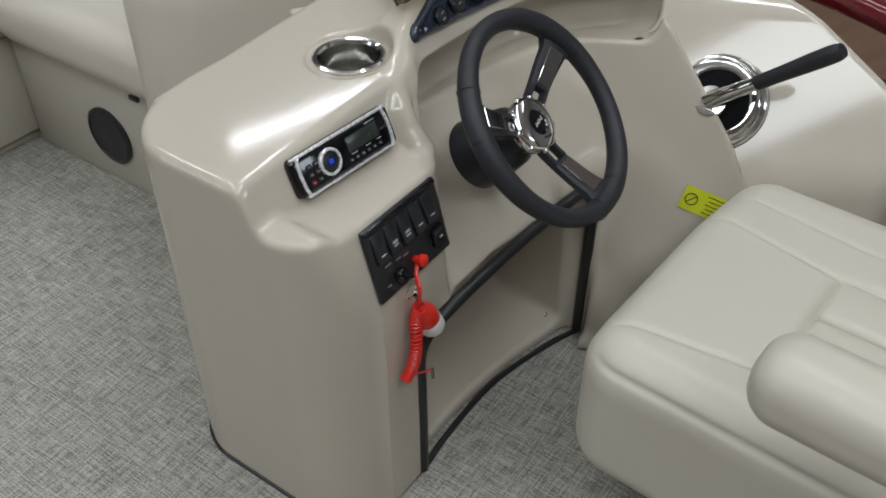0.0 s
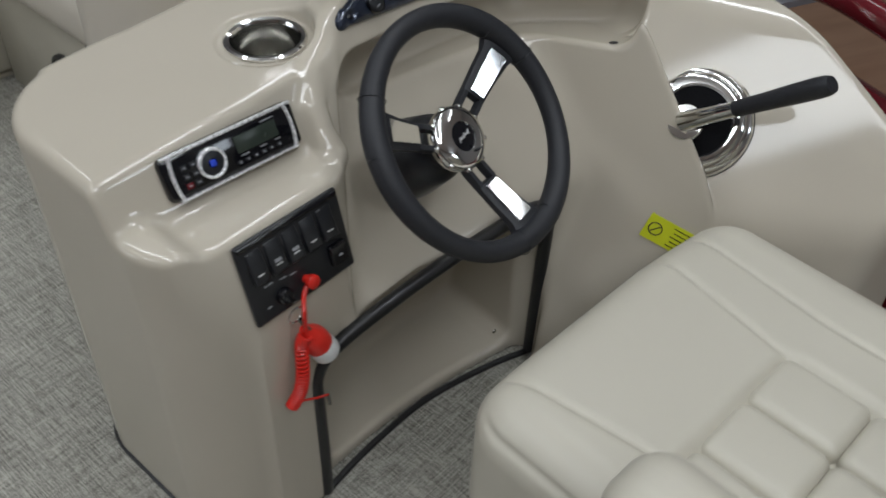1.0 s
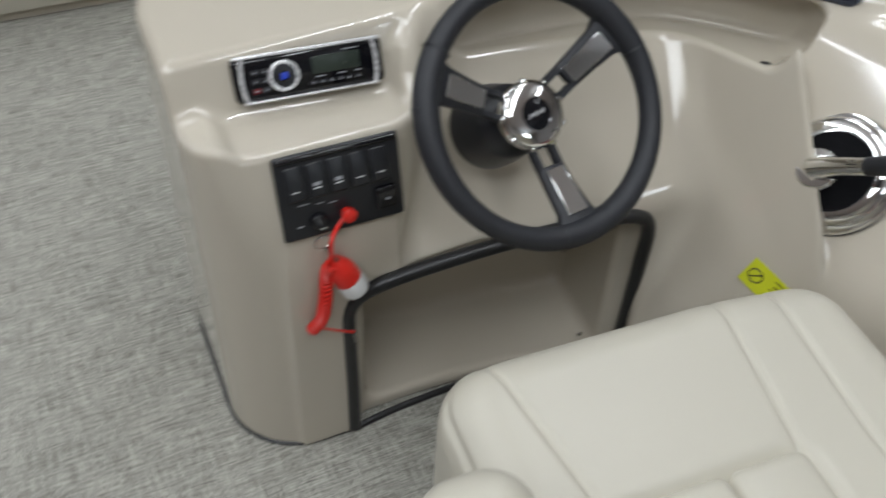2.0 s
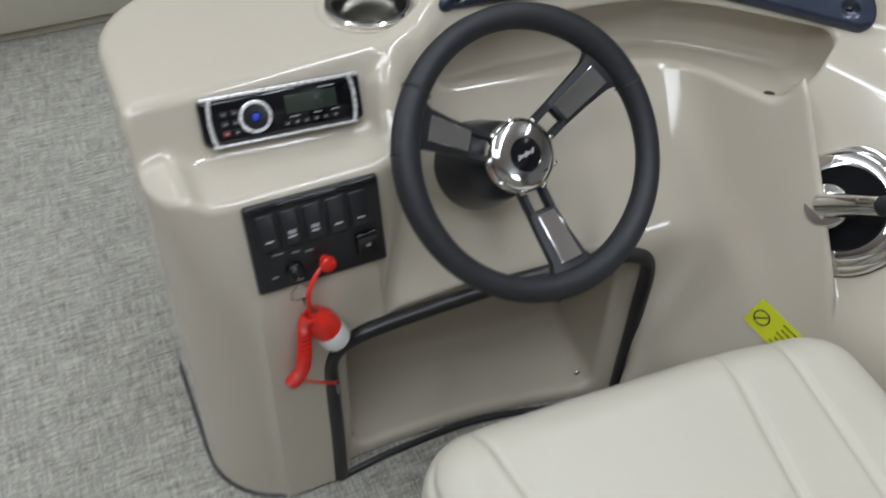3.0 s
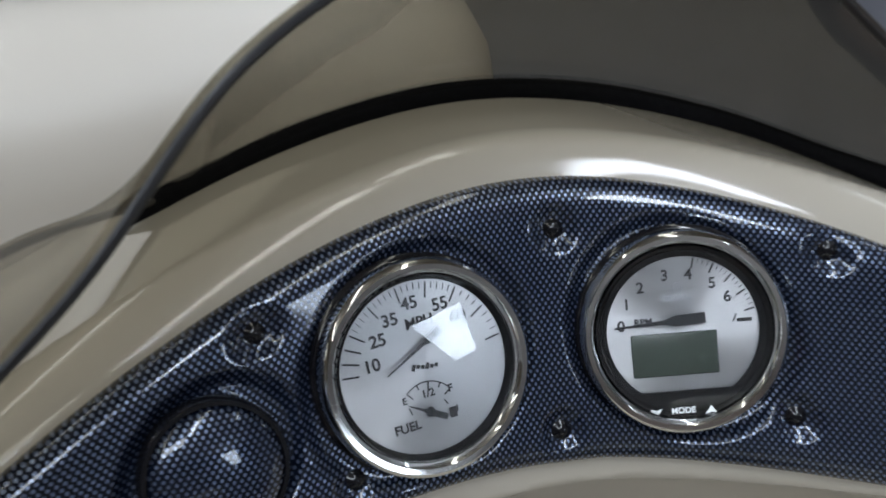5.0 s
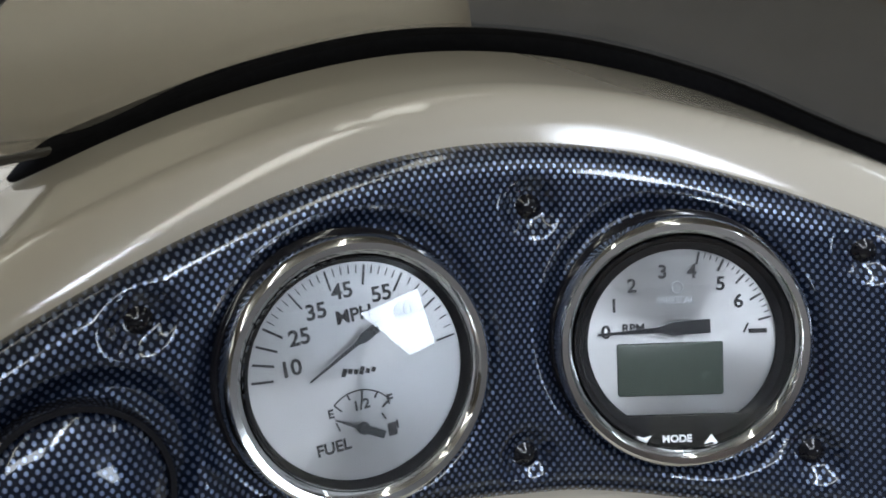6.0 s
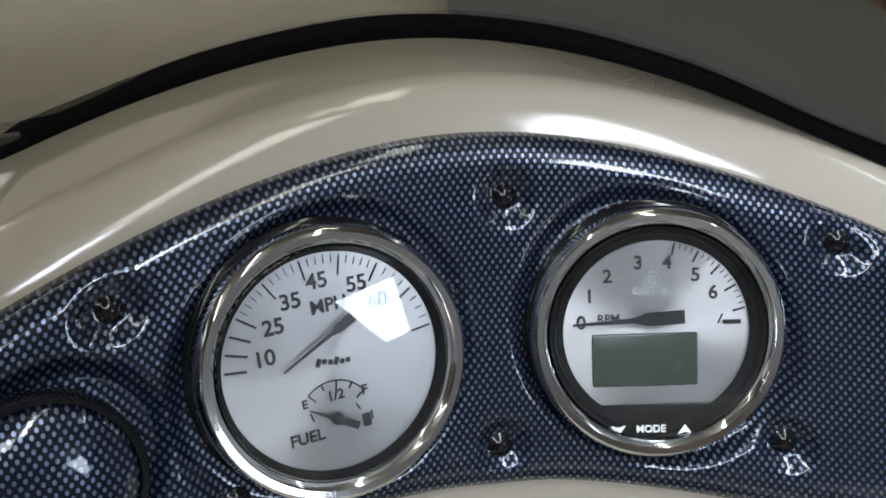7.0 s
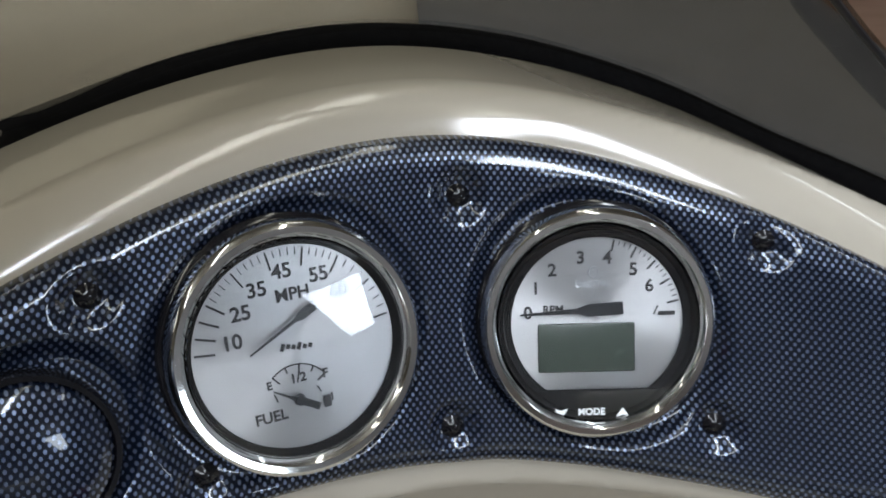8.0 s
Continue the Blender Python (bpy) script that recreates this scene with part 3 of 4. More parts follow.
bar(g2, "redline_mark", 0.0262, 0.0028, 0.0062, 0.0015, 0, ink)
bar(g2, "redline_mark", 0.0222, 0.0040, 0.0005, 0.0036, -25, ink)
needle(g2, 0.0270, 0.0116, 0.0024, 183, -0.0020, 0.0049)
bm = bmesh.new()
box(bm, 0.0365, 0.0188, 0.0012, bevel=0.0008)
o = part("display", bm, lcd, g2, "grey-green liquid crystal display")
o.matrix_basis = pose(-0.0040, -0.0098, -0.0024)
for bx, by, s in ((-0.0140, -0.0340, -1), (0.0092, -0.0346, 1)):
    bm = bmesh.new()
    prism(bm, [(-0.0026, -0.0015 * s), (0, 0.0021 * s), (0.0026, -0.0015 * s), (0, -0.0006 * s)], 0.0005)
    o = part("arrow_mark", bm, white, g2)
    o.matrix_basis = pose(bx, by, 0.0003)
lettering("mode_text", "MODE", 0.0036, pose(-0.0026, -0.0340, 0.0005), white, g2)

# blank, gauge plugs
for name, lab, x, z, r, dome in (("blank_cap", "round domed blanking cap with a woven pattern", 0.283, 0.712, 0.0290, 0.006), ("accessory_plug", "round black rubber socket cap", 0.231, 0.7035, 0.0200, 0.003), ("accessory_plug", "small round black socket cap", 0.189, 0.696, 0.0150, 0.003)):
    t = thing(name, lab, "cap", dash_frame(x, z, 0.0100))
    # black collar; on the domed cap it stands in for the dark gap
    bm = bmesh.new()
    lathe(bm, [(r, -0.003), (r, 0.004), (r * 0.96, 0.0062), (r * 0.90, 0.0062), (r * 0.87, 0.0035)], steps=48)
    part("collar_gap", bm, black_gloss, t)
    bm = bmesh.new()
    lathe(bm, [(r * 0.90, 0.0030)] + [(r * 0.88 * math.cos(radians(9 * k)), 0.005 + (dome + 0.001) * math.sin(radians(9 * k))) for k in range(10)] + [(0, 0.006 + dome)], steps=48)
    cap = part("cap", bm, weave if dome > 0.004 else black_plastic, t)
    if dome > 0.004:
        uvs = cap.data.uv_layers.new(name="UVMap")
        for lp in cap.data.loops:
            co = cap.data.vertices[lp.vertex_index].co
            uvs.data[lp.index].uv = (co.x, co.y)
    else:
        for k in (-1, 1):
            bar(t, "symbol_mark", 0, 0.005 * k, 0.008, 0.0016, 30, grey_print, z=0.0092)

smoke_edge = plain("smoked_edge", (0.06, 0.056, 0.05), 0.2, vary=0.1, scale=60)
# visor: a smoked screen raked back over the hood, its foot in a black gasket


def hood_foot(x):
    """A point of the visor's foot on top of the hood."""
    y = 1.631 - 0.5 * float(dash_drop(x))
    return x, y, 0.790 - 0.93 * (x - 0.42) ** 2 - 0.31 * max(y - 1.525 + float(dash_drop(x)), 0.0) + 0.002


VFOOT = ((0.127, 1.395, 0.729), (0.134, 1.425, 0.735), (0.156, 1.477, 0.746), (0.196, 1.550, 0.746)) + tuple(hood_foot(0.27 + 0.072 * k) for k in range(6)) + ((0.690, 1.520, 0.706), (0.744, 1.410, 0.690))
VTOP = ((0.1320, 1.382, 0.736), (0.172, 1.357, 0.768), (0.220, 1.362, 0.803), (0.275, 1.372, 0.848), (0.322, 1.400, 0.890), (0.375, 1.432, 0.908), (0.430, 1.458, 0.915), (0.490, 1.484, 0.900), (0.535, 1.503, 0.866), (0.608, 1.516, 0.806), (0.685, 1.485, 0.744), (0.744, 1.425, 0.700))
visor = thing("windscreen_visor", "low smoked acrylic wind visor in a black gasket", "windscreen")
foot_line = curve_points(VFOOT, 12)
top_line = curve_points(VTOP, 12)
bm = bmesh.new()
GASKET = (hood_foot(0.235),) + VFOOT[4:]
gasket_line = [p + Vector((0, -0.002, 0.001)) for p in curve_points(GASKET, 12)]
tube(bm, gasket_line, [min(0.0080, 0.0012 + 0.0008 * i) for i in range(len(gasket_line))], 10)
part("gasket", bm, matt_black, visor, "black rubber gasket")
bm = bmesh.new()
rows = []
for b, t in zip(foot_line, top_line):
    ease = min(1.0, max(0.0, (min(b.x - 0.27, 0.70 - b.x)) / 0.10))
    bulge = Vector((b.x - 0.42, 0.10, 0.10)) * (0.16 * ease)
    rows.append([bm.verts.new(b.lerp(t, k / 16) + bulge * (math.sin(math.pi * k / 16) * 0.5)) for k in range(17)])
for a, b in zip(rows, rows[1:]):
    for k in range(16):
        bm.faces.new((a[k], b[k], b[k + 1], a[k + 1]))
SCREW = Vector((0.140, 1.429, 0.736))
near = [((rows[i][j].co - SCREW).length, i, j) for i in range(1, 40) for j in range(3, 16)]
_, si, sj = min(near)
mid_screen = rows[si][sj].co.copy()
mid_normal = (rows[si + 1][sj].co - rows[si - 1][sj].co).cross(rows[si][sj + 1].co - rows[si][sj - 1].co).normalized()
bm.normal_update()
bmesh.ops.solidify(bm, geom=bm.faces[:], thickness=0.004)
screen = part("screen", bm, smoke, visor, "curved smoked acrylic sheet")
bm = bmesh.new()
tube(bm, [p + Vector((0, 0, 0.0005)) for p in top_line], 0.0017, 8)
part("edge", bm, rubber, visor, "dark polished edge")
bm = bmesh.new()
tube(bm, [p for p in foot_line if p.x < 0.262], 0.0021, 8)
part("edge", bm, smoke_edge, visor, "smoked polished edge")
if mid_normal.x > 0:
    mid_normal = -mid_normal
bm = bmesh.new()
lathe(bm, [(0, 0.004), (0.004, 0.0035), (0.0055, 0.0015), (0.0065, 0), (0.0065, -0.006)], steps=20)
o = part("screen_screw", bm, chrome, visor)
o.matrix_basis = frame_matrix(mid_screen + mid_normal * 0.003, (1, 0, 0), mid_normal)

# cup holder
cup_steel = plain("dark_steel", (0.58, 0.57, 0.54), 0.16, 1.0, vary=0.12, scale=60)
cup = thing("cup_holder", "polished steel cup holder set in the console deck", "cup holder", pose(0.038, 1.390, 0.6668, 0, -1, 0))
bm = bmesh.new()
lathe(bm, [(0.0575, 0.0005), (0.0572, 0.0035), (0.054, 0.0055), (0.049, 0.0045), (0.0465, 0.0)], steps=64)
part("rim", bm, chrome, cup, "polished rim")
bm = bmesh.new()
lathe(bm, [(0.0466, 0.0005), (0.0440, -0.052), (0.0385, -0.056), (0.0375, -0.060), (0.0365, -0.080), (0.034, -0.085), (0.0, -0.086)], steps=64)
part("bowl", bm, cup_steel, cup, "dark brushed steel bowl")
bm = bmesh.new()
lathe(bm, [(0, -0.082), (0.026, -0.082), (0.028, -0.0845)], steps=32)
part("mat", bm, rubber, cup)

# radio
RAD_AZ = AZ - radians(4)
RAD_N = Vector((math.sin(RAD_AZ) * 0.9, -math.cos(RAD_AZ) * 0.9, 0.42))
radio = thing("marine_stereo", "black and silver marine stereo set in the console", "radio", frame_matrix((-0.060, 1.2225, 0.6235), (math.cos(RAD_AZ), math.sin(RAD_AZ), 0), RAD_N))
RW, RH = 0.195, 0.058
bm = bmesh.new()
box(bm, RW, RH, 0.05, pose(0, 0, -0.013), 0.008, 3)
part("body", bm, black_gloss, radio)
bm = bmesh.new()
box(bm, RW * 0.97, 0.0045, 0.006, pose(0, RH / 2 - 0.0005, 0.011), 0.0018)
part("top_trim", bm, silver, radio, "silver trim bar")
bm = bmesh.new()
box(bm, RW * 0.90, 0.0030, 0.005, pose(0, -RH / 2 + 0.0005, 0.011), 0.0012)
part("bottom_trim", bm, silver, radio, "silver trim bar")
for s in (-1, 1):
    bm = bmesh.new()
    tube(bm, [(s * (RW * 0.415 + 0.006 * math.cos(a)), RH * 0.5 * math.sin(a), 0.0125) for a in [radians(-85 + 170 * i / 12) for i in range(13)]], 0.0027, 8)
    part("side_trim", bm, silver, radio, "curved silver trim")
bm = bmesh.new()
lathe(bm, [(0.0195, 0), (0.0195, 0.004), (0.0180, 0.0052), (0.0155, 0.0050), (0.0150, 0)], steps=48)
o = part("knob_ring", bm, silver, radio)
o.matrix_basis = pose(-0.034, 0.0, 0.012)
bm = bmesh.new()
lathe(bm, [(0.0152, 0.003), (0.006, 0.0045), (0.006, 0.004)], steps=40)
o = part("knob", bm, black_plastic, radio)
o.matrix_basis = pose(-0.034, 0.0, 0.012)
bm = bmesh.new()
box(bm, 0.009, 0.009, 0.003, bevel=0.002)
o = part("select_button", bm, blue_glow, radio, "square blue button")
o.matrix_basis = pose(-0.034, 0, 0.0165)
bm = bmesh.new()
box(bm, 0.062, 0.022, 0.002, bevel=0.0006)
o = part("display", bm, lcd, radio, "grey-green display")
o.matrix_basis = pose(0.034, 0.0060, 0.0125)
for i in range(6):
    bm = bmesh.new()
    box(bm, 0.0085, 0.0045, 0.002, bevel=0.0006)
    o = part("preset_button", bm, black_plastic, radio)
    o.matrix_basis = pose(0.002 + 0.0118 * i, -0.0155, 0.0125)
    bar(o, "button_mark", 0, 0, 0.0022, 0.0026, 0, grey_print, z=0.0012)
for i in range(2):
    for j in range(3):
        bm = bmesh.new()
        box(bm, 0.009, 0.007, 0.002, bevel=0.0008)
        o = part("side_button", bm, maroon if (i, j) == (0, 0) else black_plastic, radio)
        o.matrix_basis = pose(-0.070 + 0.0125 * i, -0.0145 + 0.0115 * j, 0.0125)
        bar(o, "button_mark", 0, 0, 0.0045, 0.0012, 0, grey_print, z=0.0012)
for mx, my, mw in ((0.055, 0.0205, 0.020), (0.012, -0.0085, 0.012), (0.040, -0.0085, 0.010), (0.062, -0.0085, 0.009)):
    bar(radio, "lettering_mark", mx, my, mw, 0.0014, 0, grey_print, z=0.0122)

# switch panel
SW_N = Vector((E1.y * 1.0, -E1.x * 1.0, 0.285))
sw = thing("switch_panel", "black rocker switch panel with ignition on the console", "switch panel", frame_matrix((-0.0165, 1.1195, 0.5175), E1, SW_N))
SWW, SWH = 0.166, 0.118
bm = bmesh.new()
box(bm, SWW, SWH, 0.008, pose(0, 0, 0.002), 0.0035, 3)
part("plate", bm, black_plastic, sw, "black plastic plate")
bm = bmesh.new()
box(bm, SWW * 0.97, 0.008, 0.006, pose(0, SWH / 2 - 0.006, 0.006), 0.0028, 3)
part("top_edge", bm, black_gloss, sw)
for i in range(5):
    x = -0.060 + 0.0285 * i
    bm = bmesh.new()
    box(bm, 0.0235, 0.046, 0.007, pose(x, 0.022, 0.0075, -9, 0, 0), 0.003, 3)
    o = part("rocker_switch", bm, black_plastic, sw, "black rocker switch")
    bar(o, "switch_mark", x, 0.012, 0.010, 0.0016, 0, white, z=0.0125)
    bar(o, "switch_mark", x, 0.0075, 0.008, 0.0012, 0, grey_print, z=0.0123)
    if i in (1, 2):
        bar(o, "symbol_mark", x, 0.0175, 0.010, 0.0045, 0, grey_print, z=0.0121)
bm = bmesh.new()
box(bm, 0.028, 0.030, 0.012, pose(0.058, -0.026, 0.008), 0.003, 3)
o = part("power_socket", bm, black_gloss, sw)
bar(o, "symbol_mark", 0.058, -0.027, 0.006, 0.003, 0, grey_print, z=0.0146)
bm = bmesh.new()
lathe(bm, [(0.0115, 0.0), (0.0115, 0.006), (0.009, 0.009), (0.0, 0.009)], steps=32)
o = part("ignition_barrel", bm, black_gloss, sw)
o.matrix_basis = pose(-0.036, -0.036, 0.006)
bm = bmesh.new()
lathe(bm, [(0.006, 0.0), (0.006, 0.010), (0.0095, 0.012), (0.0098, 0.019), (0.007, 0.0215), (0.0, 0.022)], steps=32)
o = part("stop_button", bm, red, sw, "red emergency stop button")
o.matrix_basis = pose(0.002, -0.034, 0.004)
for mx, my, mw in ((-0.052, -0.010, 0.014), (-0.030, -0.013, 0.010), (-0.060, -0.040, 0.008), (-0.014, -0.016, 0.010)):
    bar(sw, "lettering_mark", mx, my, mw, 0.0014, 0, grey_print, z=0.0064)

# key, float and coiled lanyard hanging from the ignition
SWM = sw.matrix_basis
ign = SWM @ Vector((-0.036, -0.036, 0.016))
key = thing("ignition_key", "ignition key with red float and coiled red lanyard", "key")
bm = bmesh.new()
box(bm, 0.010, 0.020, 0.002, SWM @ pose(-0.036, -0.040, 0.022, 70, 0, 0), 0.0006)
part("key_blade", bm, steel, key)
bm = bmesh.new()
ring = ign + Vector((0.004, -0.012, -0.022))
tube(bm, [ring + Vector((0.011 * math.cos(a), 0.006 * math.cos(a), 0.011 * math.sin(a))) for a in [2 * math.pi * i / 20 for i in range(20)]], 0.0011, 6, closed=True)
part("key_ring", bm, chrome, key, "bright split ring")
bm = bmesh.new()
tube(bm, [ring + Vector((0.004, -0.002, -0.008)), ring + Vector((0.011, -0.002, -0.026)), ring + Vector((0.016, 0.0, -0.034))], 0.0032, 8)
part("clip", bm, steel, key, "worn steel clip")
f0 = ring + Vector((0.008, 0.002, -0.030))
fd = Vector((0.42, 0.08, -0.9)).normalized()
FL = frame_matrix(f0, (1, 0, 0.4), fd)
bm = bmesh.new()
lathe(bm, [(0, 0), (0.006, 0.001), (0.010, 0.008), (0.0175, 0.022), (0.0195, 0.032), (0.0195, 0.048)], FL, 28)
part("float_top", bm, red, key, "red foam float")
bm = bmesh.new()
lathe(bm, [(0.0197, 0.047), (0.0200, 0.049), (0.0200, 0.070), (0.018, 0.074), (0.0, 0.0745)], FL, 28)
o = part("float_band", bm, white, key, "white band with lettering")
bm = bmesh.new()
for k in range(3):
    box(bm, 0.0035, 0.0006, 0.006 - 0.001 * k, FL @ pose(-0.006 + 0.006 * k, -0.0203, 0.060), 0)
part("lettering_mark", bm, ink, key)
c0 = ring + Vector((0.002, -0.006, -0.052))
axis = curve_points([c0 + Vector((0.006, 0, 0.014)), c0, c0 + Vector((-0.004, -0.006, -0.05)), c0 + Vector((-0.010, -0.006, -0.085)), c0 + Vector((-0.024, -0.008, -0.108))], 60)
coil = []
for i, p in enumerate(axis):
    a = i * 0.78
    d = (axis[min(i + 1, len(axis) - 1)] - axis[max(i - 1, 0)]).normalized()
    s1 = d.cross(Vector((0, 1, 0))).normalized()
    coil.append(p + (s1 * math.cos(a) + d.cross(s1) * math.sin(a)) * 0.0078)
bm = bmesh.new()
tube(bm, coil, 0.0024, 6)
part("coiled_lanyard", bm, red, key, "coiled red plastic lanyard")
bm = bmesh.new()
tail = [coil[-1], coil[-1] + Vector((0.016, 0.0, -0.004)), coil[-1] + Vector((0.040, 0.006, -0.016)), coil[-1] + Vector((0.055, 0.012, -0.024))]
tube(bm, curve_points(tail, 6), 0.0018, 6)
part("lanyard_tail", bm, red, key)
bm = bmesh.new()
tube(bm, [tail[-1], tail[-1] + Vector((0.002, 0, -0.022))], 0.0028, 8)
part("snap_hook", bm, steel, key)
bm = bmesh.new()
sb = SWM @ Vector((0.002, -0.034, 0.012))
tube(bm, curve_points([sb, sb + Vector((-0.012, -0.014, -0.012)), ring + Vector((0.010, -0.004, 0.004)), f0 + Vector((0.002, -0.006, 0.0))], 8), 0.0032, 8)
part("stop_cord", bm, red, key)

# rubber trim of the foot recess
FU, FV = Vector((math.cos(FA), math.sin(FA), 0)), Vector((-math.sin(FA), math.cos(FA), 0))


def foot(u, v, z):
    return FOOT + FU * u + FV * v + Vector((0, 0, z))


trim_path = [foot(0.0, 0.0, 0.008), foot(0.0, 0.0, 0.12), foot(-0.002, 0.0, 0.24), foot(0.0, 0.0, 0.30), foot(0.026, -0.002, 0.335), foot(0.10, -0.002, 0.356), foot(0.24, -0.002, 0.376), foot(0.38, -0.002, 0.382), foot(0.44, -0.002, 0.376), foot(0.468, -0.002, 0.345), foot(0.472, 0, 0.25), foot(0.472, 0, 0.12), foot(0.472, 0, 0.008)]
bm = bmesh.new()
tube(bm, curve_points(trim_path, 8), 0.0115, 12)
part("recess_trim", bm, rubber, console, "black rubber edge trim")
bm = bmesh.new()
base_path = [foot(0.0, -0.002, 0.004), foot(0.10, 0.020, 0.004), foot(0.24, 0.035, 0.004), foot(0.38, 0.02, 0.004), foot(0.472, -0.002, 0.004)]
tube(bm, curve_points(base_path, 8), 0.006, 8)
part("base_seal", bm, rubber, console)
bm = bmesh.new()
pts = []
r = 0.12
for cu, cv, a0, a1 in ((0.050 - 0.143 + r, 0.405 - r, 90, 180), (0.050 - 0.143 + r, -0.011 + r, 180, 270)):
    for i in range(13):
        a = radians(a0 + (a1 - a0) * i / 12)
        pts.append(BOAT @ Vector((cu + r * math.cos(a), cv + r * math.sin(a), 0.003)))
pts.append(BOAT @ Vector((0.075, -0.012, 0.003)))
tube(bm, pts, 0.0045, 8)
part("base_seal", bm, rubber, console)
for u, z in ((0.035, 0.03), (0.425, 0.045)):
    bm = bmesh.new()
    lathe(bm, [(0, 0.003), (0.004, 0.002), (0.005, 0)], steps=16)
    o = part("recess_screw", bm, steel, console)
    o.matrix_basis = frame_matrix(foot(u, 0.05, z), FU, -FV)

# drain hole at the end of the ledge: a dark disc painted for its shaded inside
bm = bmesh.new()
lathe(bm, [(0, 0.001), (0.006, 0.001), (0.0075, 0.0)], steps=20)
o = part("drain_hole_shade", bm, hole_dark, console)
hp, hn = settle((0.572, 1.328, 0.560), (-0.2, -0.3, 0.9))
o.matrix_basis = frame_matrix(hp + hn * 0.0008, (1, 0, 0), hn)

# yellow warning label
lp, ln = settle((0.584, 1.117, 0.352), (-0.793, -0.523, 0.313))
LBL = frame_matrix(lp + ln * 0.0015, (0.523, -0.793, 0.05), ln) @ pose(0, 0, 0, 0, 0, -16)
lbl = thing("warning_label", "bright yellow warning sticker on the console side", "label", LBL)
bm = bmesh.new()
box(bm, 0.110, 0.046, 0.0006, pose(0.018, 0, 0))
part("sticker", bm, yellow, lbl)
bm = bmesh.new()
tube(bm, [(-0.020 + 0.011 * math.cos(a), 0.011 * math.sin(a), 0.0006) for a in [2 * math.pi * i / 20 for i in range(20)]], 0.0010, 5, closed=True)
tube(bm, [(-0.027, -0.008, 0.0006), (-0.013, 0.008, 0.0006)], 0.0010, 5)
part("symbol_mark", bm, ink, lbl)
for k in range(5):
    bar(lbl, "lettering_mark", 0.036, 0.016 - 0.008 * k, 0.060 - 0.006 * (k % 2), 0.0016, 0, ink, z=0.0006)

# ---- steering wheel ----
WN = Vector((0.36, -0.65, 0.67)).normalized()
WC = Vector((0.234, 1.137, 0.632))
WX = Vector((0.87, 0.50, 0.0))
wheel = thing("steering_wheel", "charcoal three-spoke steering wheel with chrome hub", "steering wheel", frame_matrix(WC, WX, WN))
RW_ = 0.1555
bm = bmesh.new()
ringpts = [(RW_ * math.cos(2 * math.pi * i / 96), RW_ * math.sin(2 * math.pi * i / 96), 0.0) for i in range(96)]
tube(bm, ringpts, [0.0165 + 0.0012 * math.cos(3 * (2 * math.pi * i / 96 - radians(45))) for i in range(96)], 16, closed=True, flat=0.92)
part("rim", bm, leather, wheel, "charcoal moulded grip rim")
SPOKES = (28, 150, 273)
for a in SPOKES:
    m = pose(0, 0, 0, 0, 0, a)
    bm = bmesh.new()

    def rib(stations):
        secs = [[bm.verts.new(m @ Vector(c)) for c in ((r, y0, z - th), (r, y1, z - th), (r, y1, z), (r, y1 * 0.86 + y0 * 0.14, z + 0.003), (r, y0 * 0.86 + y1 * 0.14, z + 0.003), (r, y0, z))] for r, y0, y1, z, th in stations]
        for s0, s1 in zip(secs, secs[1:]):
            for k in range(6):
                bm.faces.new((s0[k], s0[(k + 1) % 6], s1[(k + 1) % 6], s1[k]))
        bm.faces.new(secs[0][::-1])
        bm.faces.new(secs[-1])

    rib(((0.068, -0.0180, 0.0180, -0.0275, 0.010), (0.10, -0.0200, 0.0200, -0.018, 0.010), (0.128, -0.0225, 0.0225, -0.006, 0.011), (0.146, -0.031, 0.031, -0.001, 0.012)))
    for y0, y1 in ((-0.0182, -0.0095), (0.0095, 0.0182)):
        rib(((0.028, y0, y1, -0.034, 0.010), (0.050, y0, y1, -0.0315, 0.010), (0.0685, y0, y1, -0.0275, 0.010)))
    sp = part("spoke", bm, leather, wheel, "charcoal spoke with a window near the hub")
    bm = bmesh.new()
    w0, w1 = 0.0118, 0.0142
    vs = [Vector((0.071, -w0, -0.0225)), Vector((0.130, -w1, -0.0015)), Vector((0.130, w1, -0.0015)), Vector((0.071, w0, -0.0225))]
    lo = [bm.verts.new(m @ (v + Vector((0, 0, -0.002)))) for v in vs]
    hi = [bm.verts.new(m @ (v + Vector((0, 0, 0.0028)))) for v in vs]
    bm.faces.new(lo[::-1])
    bm.faces.new(hi)
    for k in range(4):
        bm.faces.new((lo[k], lo[(k + 1) % 4], hi[(k + 1) % 4], hi[k]))
    bmesh.ops.bevel(bm, geom=bm.edges[:], offset=0.0008, segments=2, affect="EDGES")
    part("inlay", bm, chrome, sp, "polished chrome inlay")
bm = bmesh.new()
lathe(bm, [(0.043, -0.040), (0.0445, -0.030), (0.043, -0.025), (0.039, -0.0215), (0.030, -0.0185), (0.0205, -0.0175), (0.0195, -0.0195)], steps=60)
hub = part("hub", bm, chrome, wheel, "chrome hub ring with domed bolts")
for i in range(9):
    a = 2 * math.pi * i / 9 + 0.2
    bm = bmesh.new()
    lathe(bm, [(0.0048, 0), (0.0046, 0.003), (0.003, 0.0048), (0, 0.0055)], pose(0.0425 * math.cos(a), 0.0425 * math.sin(a), -0.0290), 16)
    part("bolt", bm, chrome, hub)
bm = bmesh.new()
lathe(bm, [(0.020, -0.0195), (0.012, -0.0180), (0, -0.0172)], steps=40)
part("centre_cap", bm, black_gloss, hub, "gloss black centre cap")
bm = bmesh.new()
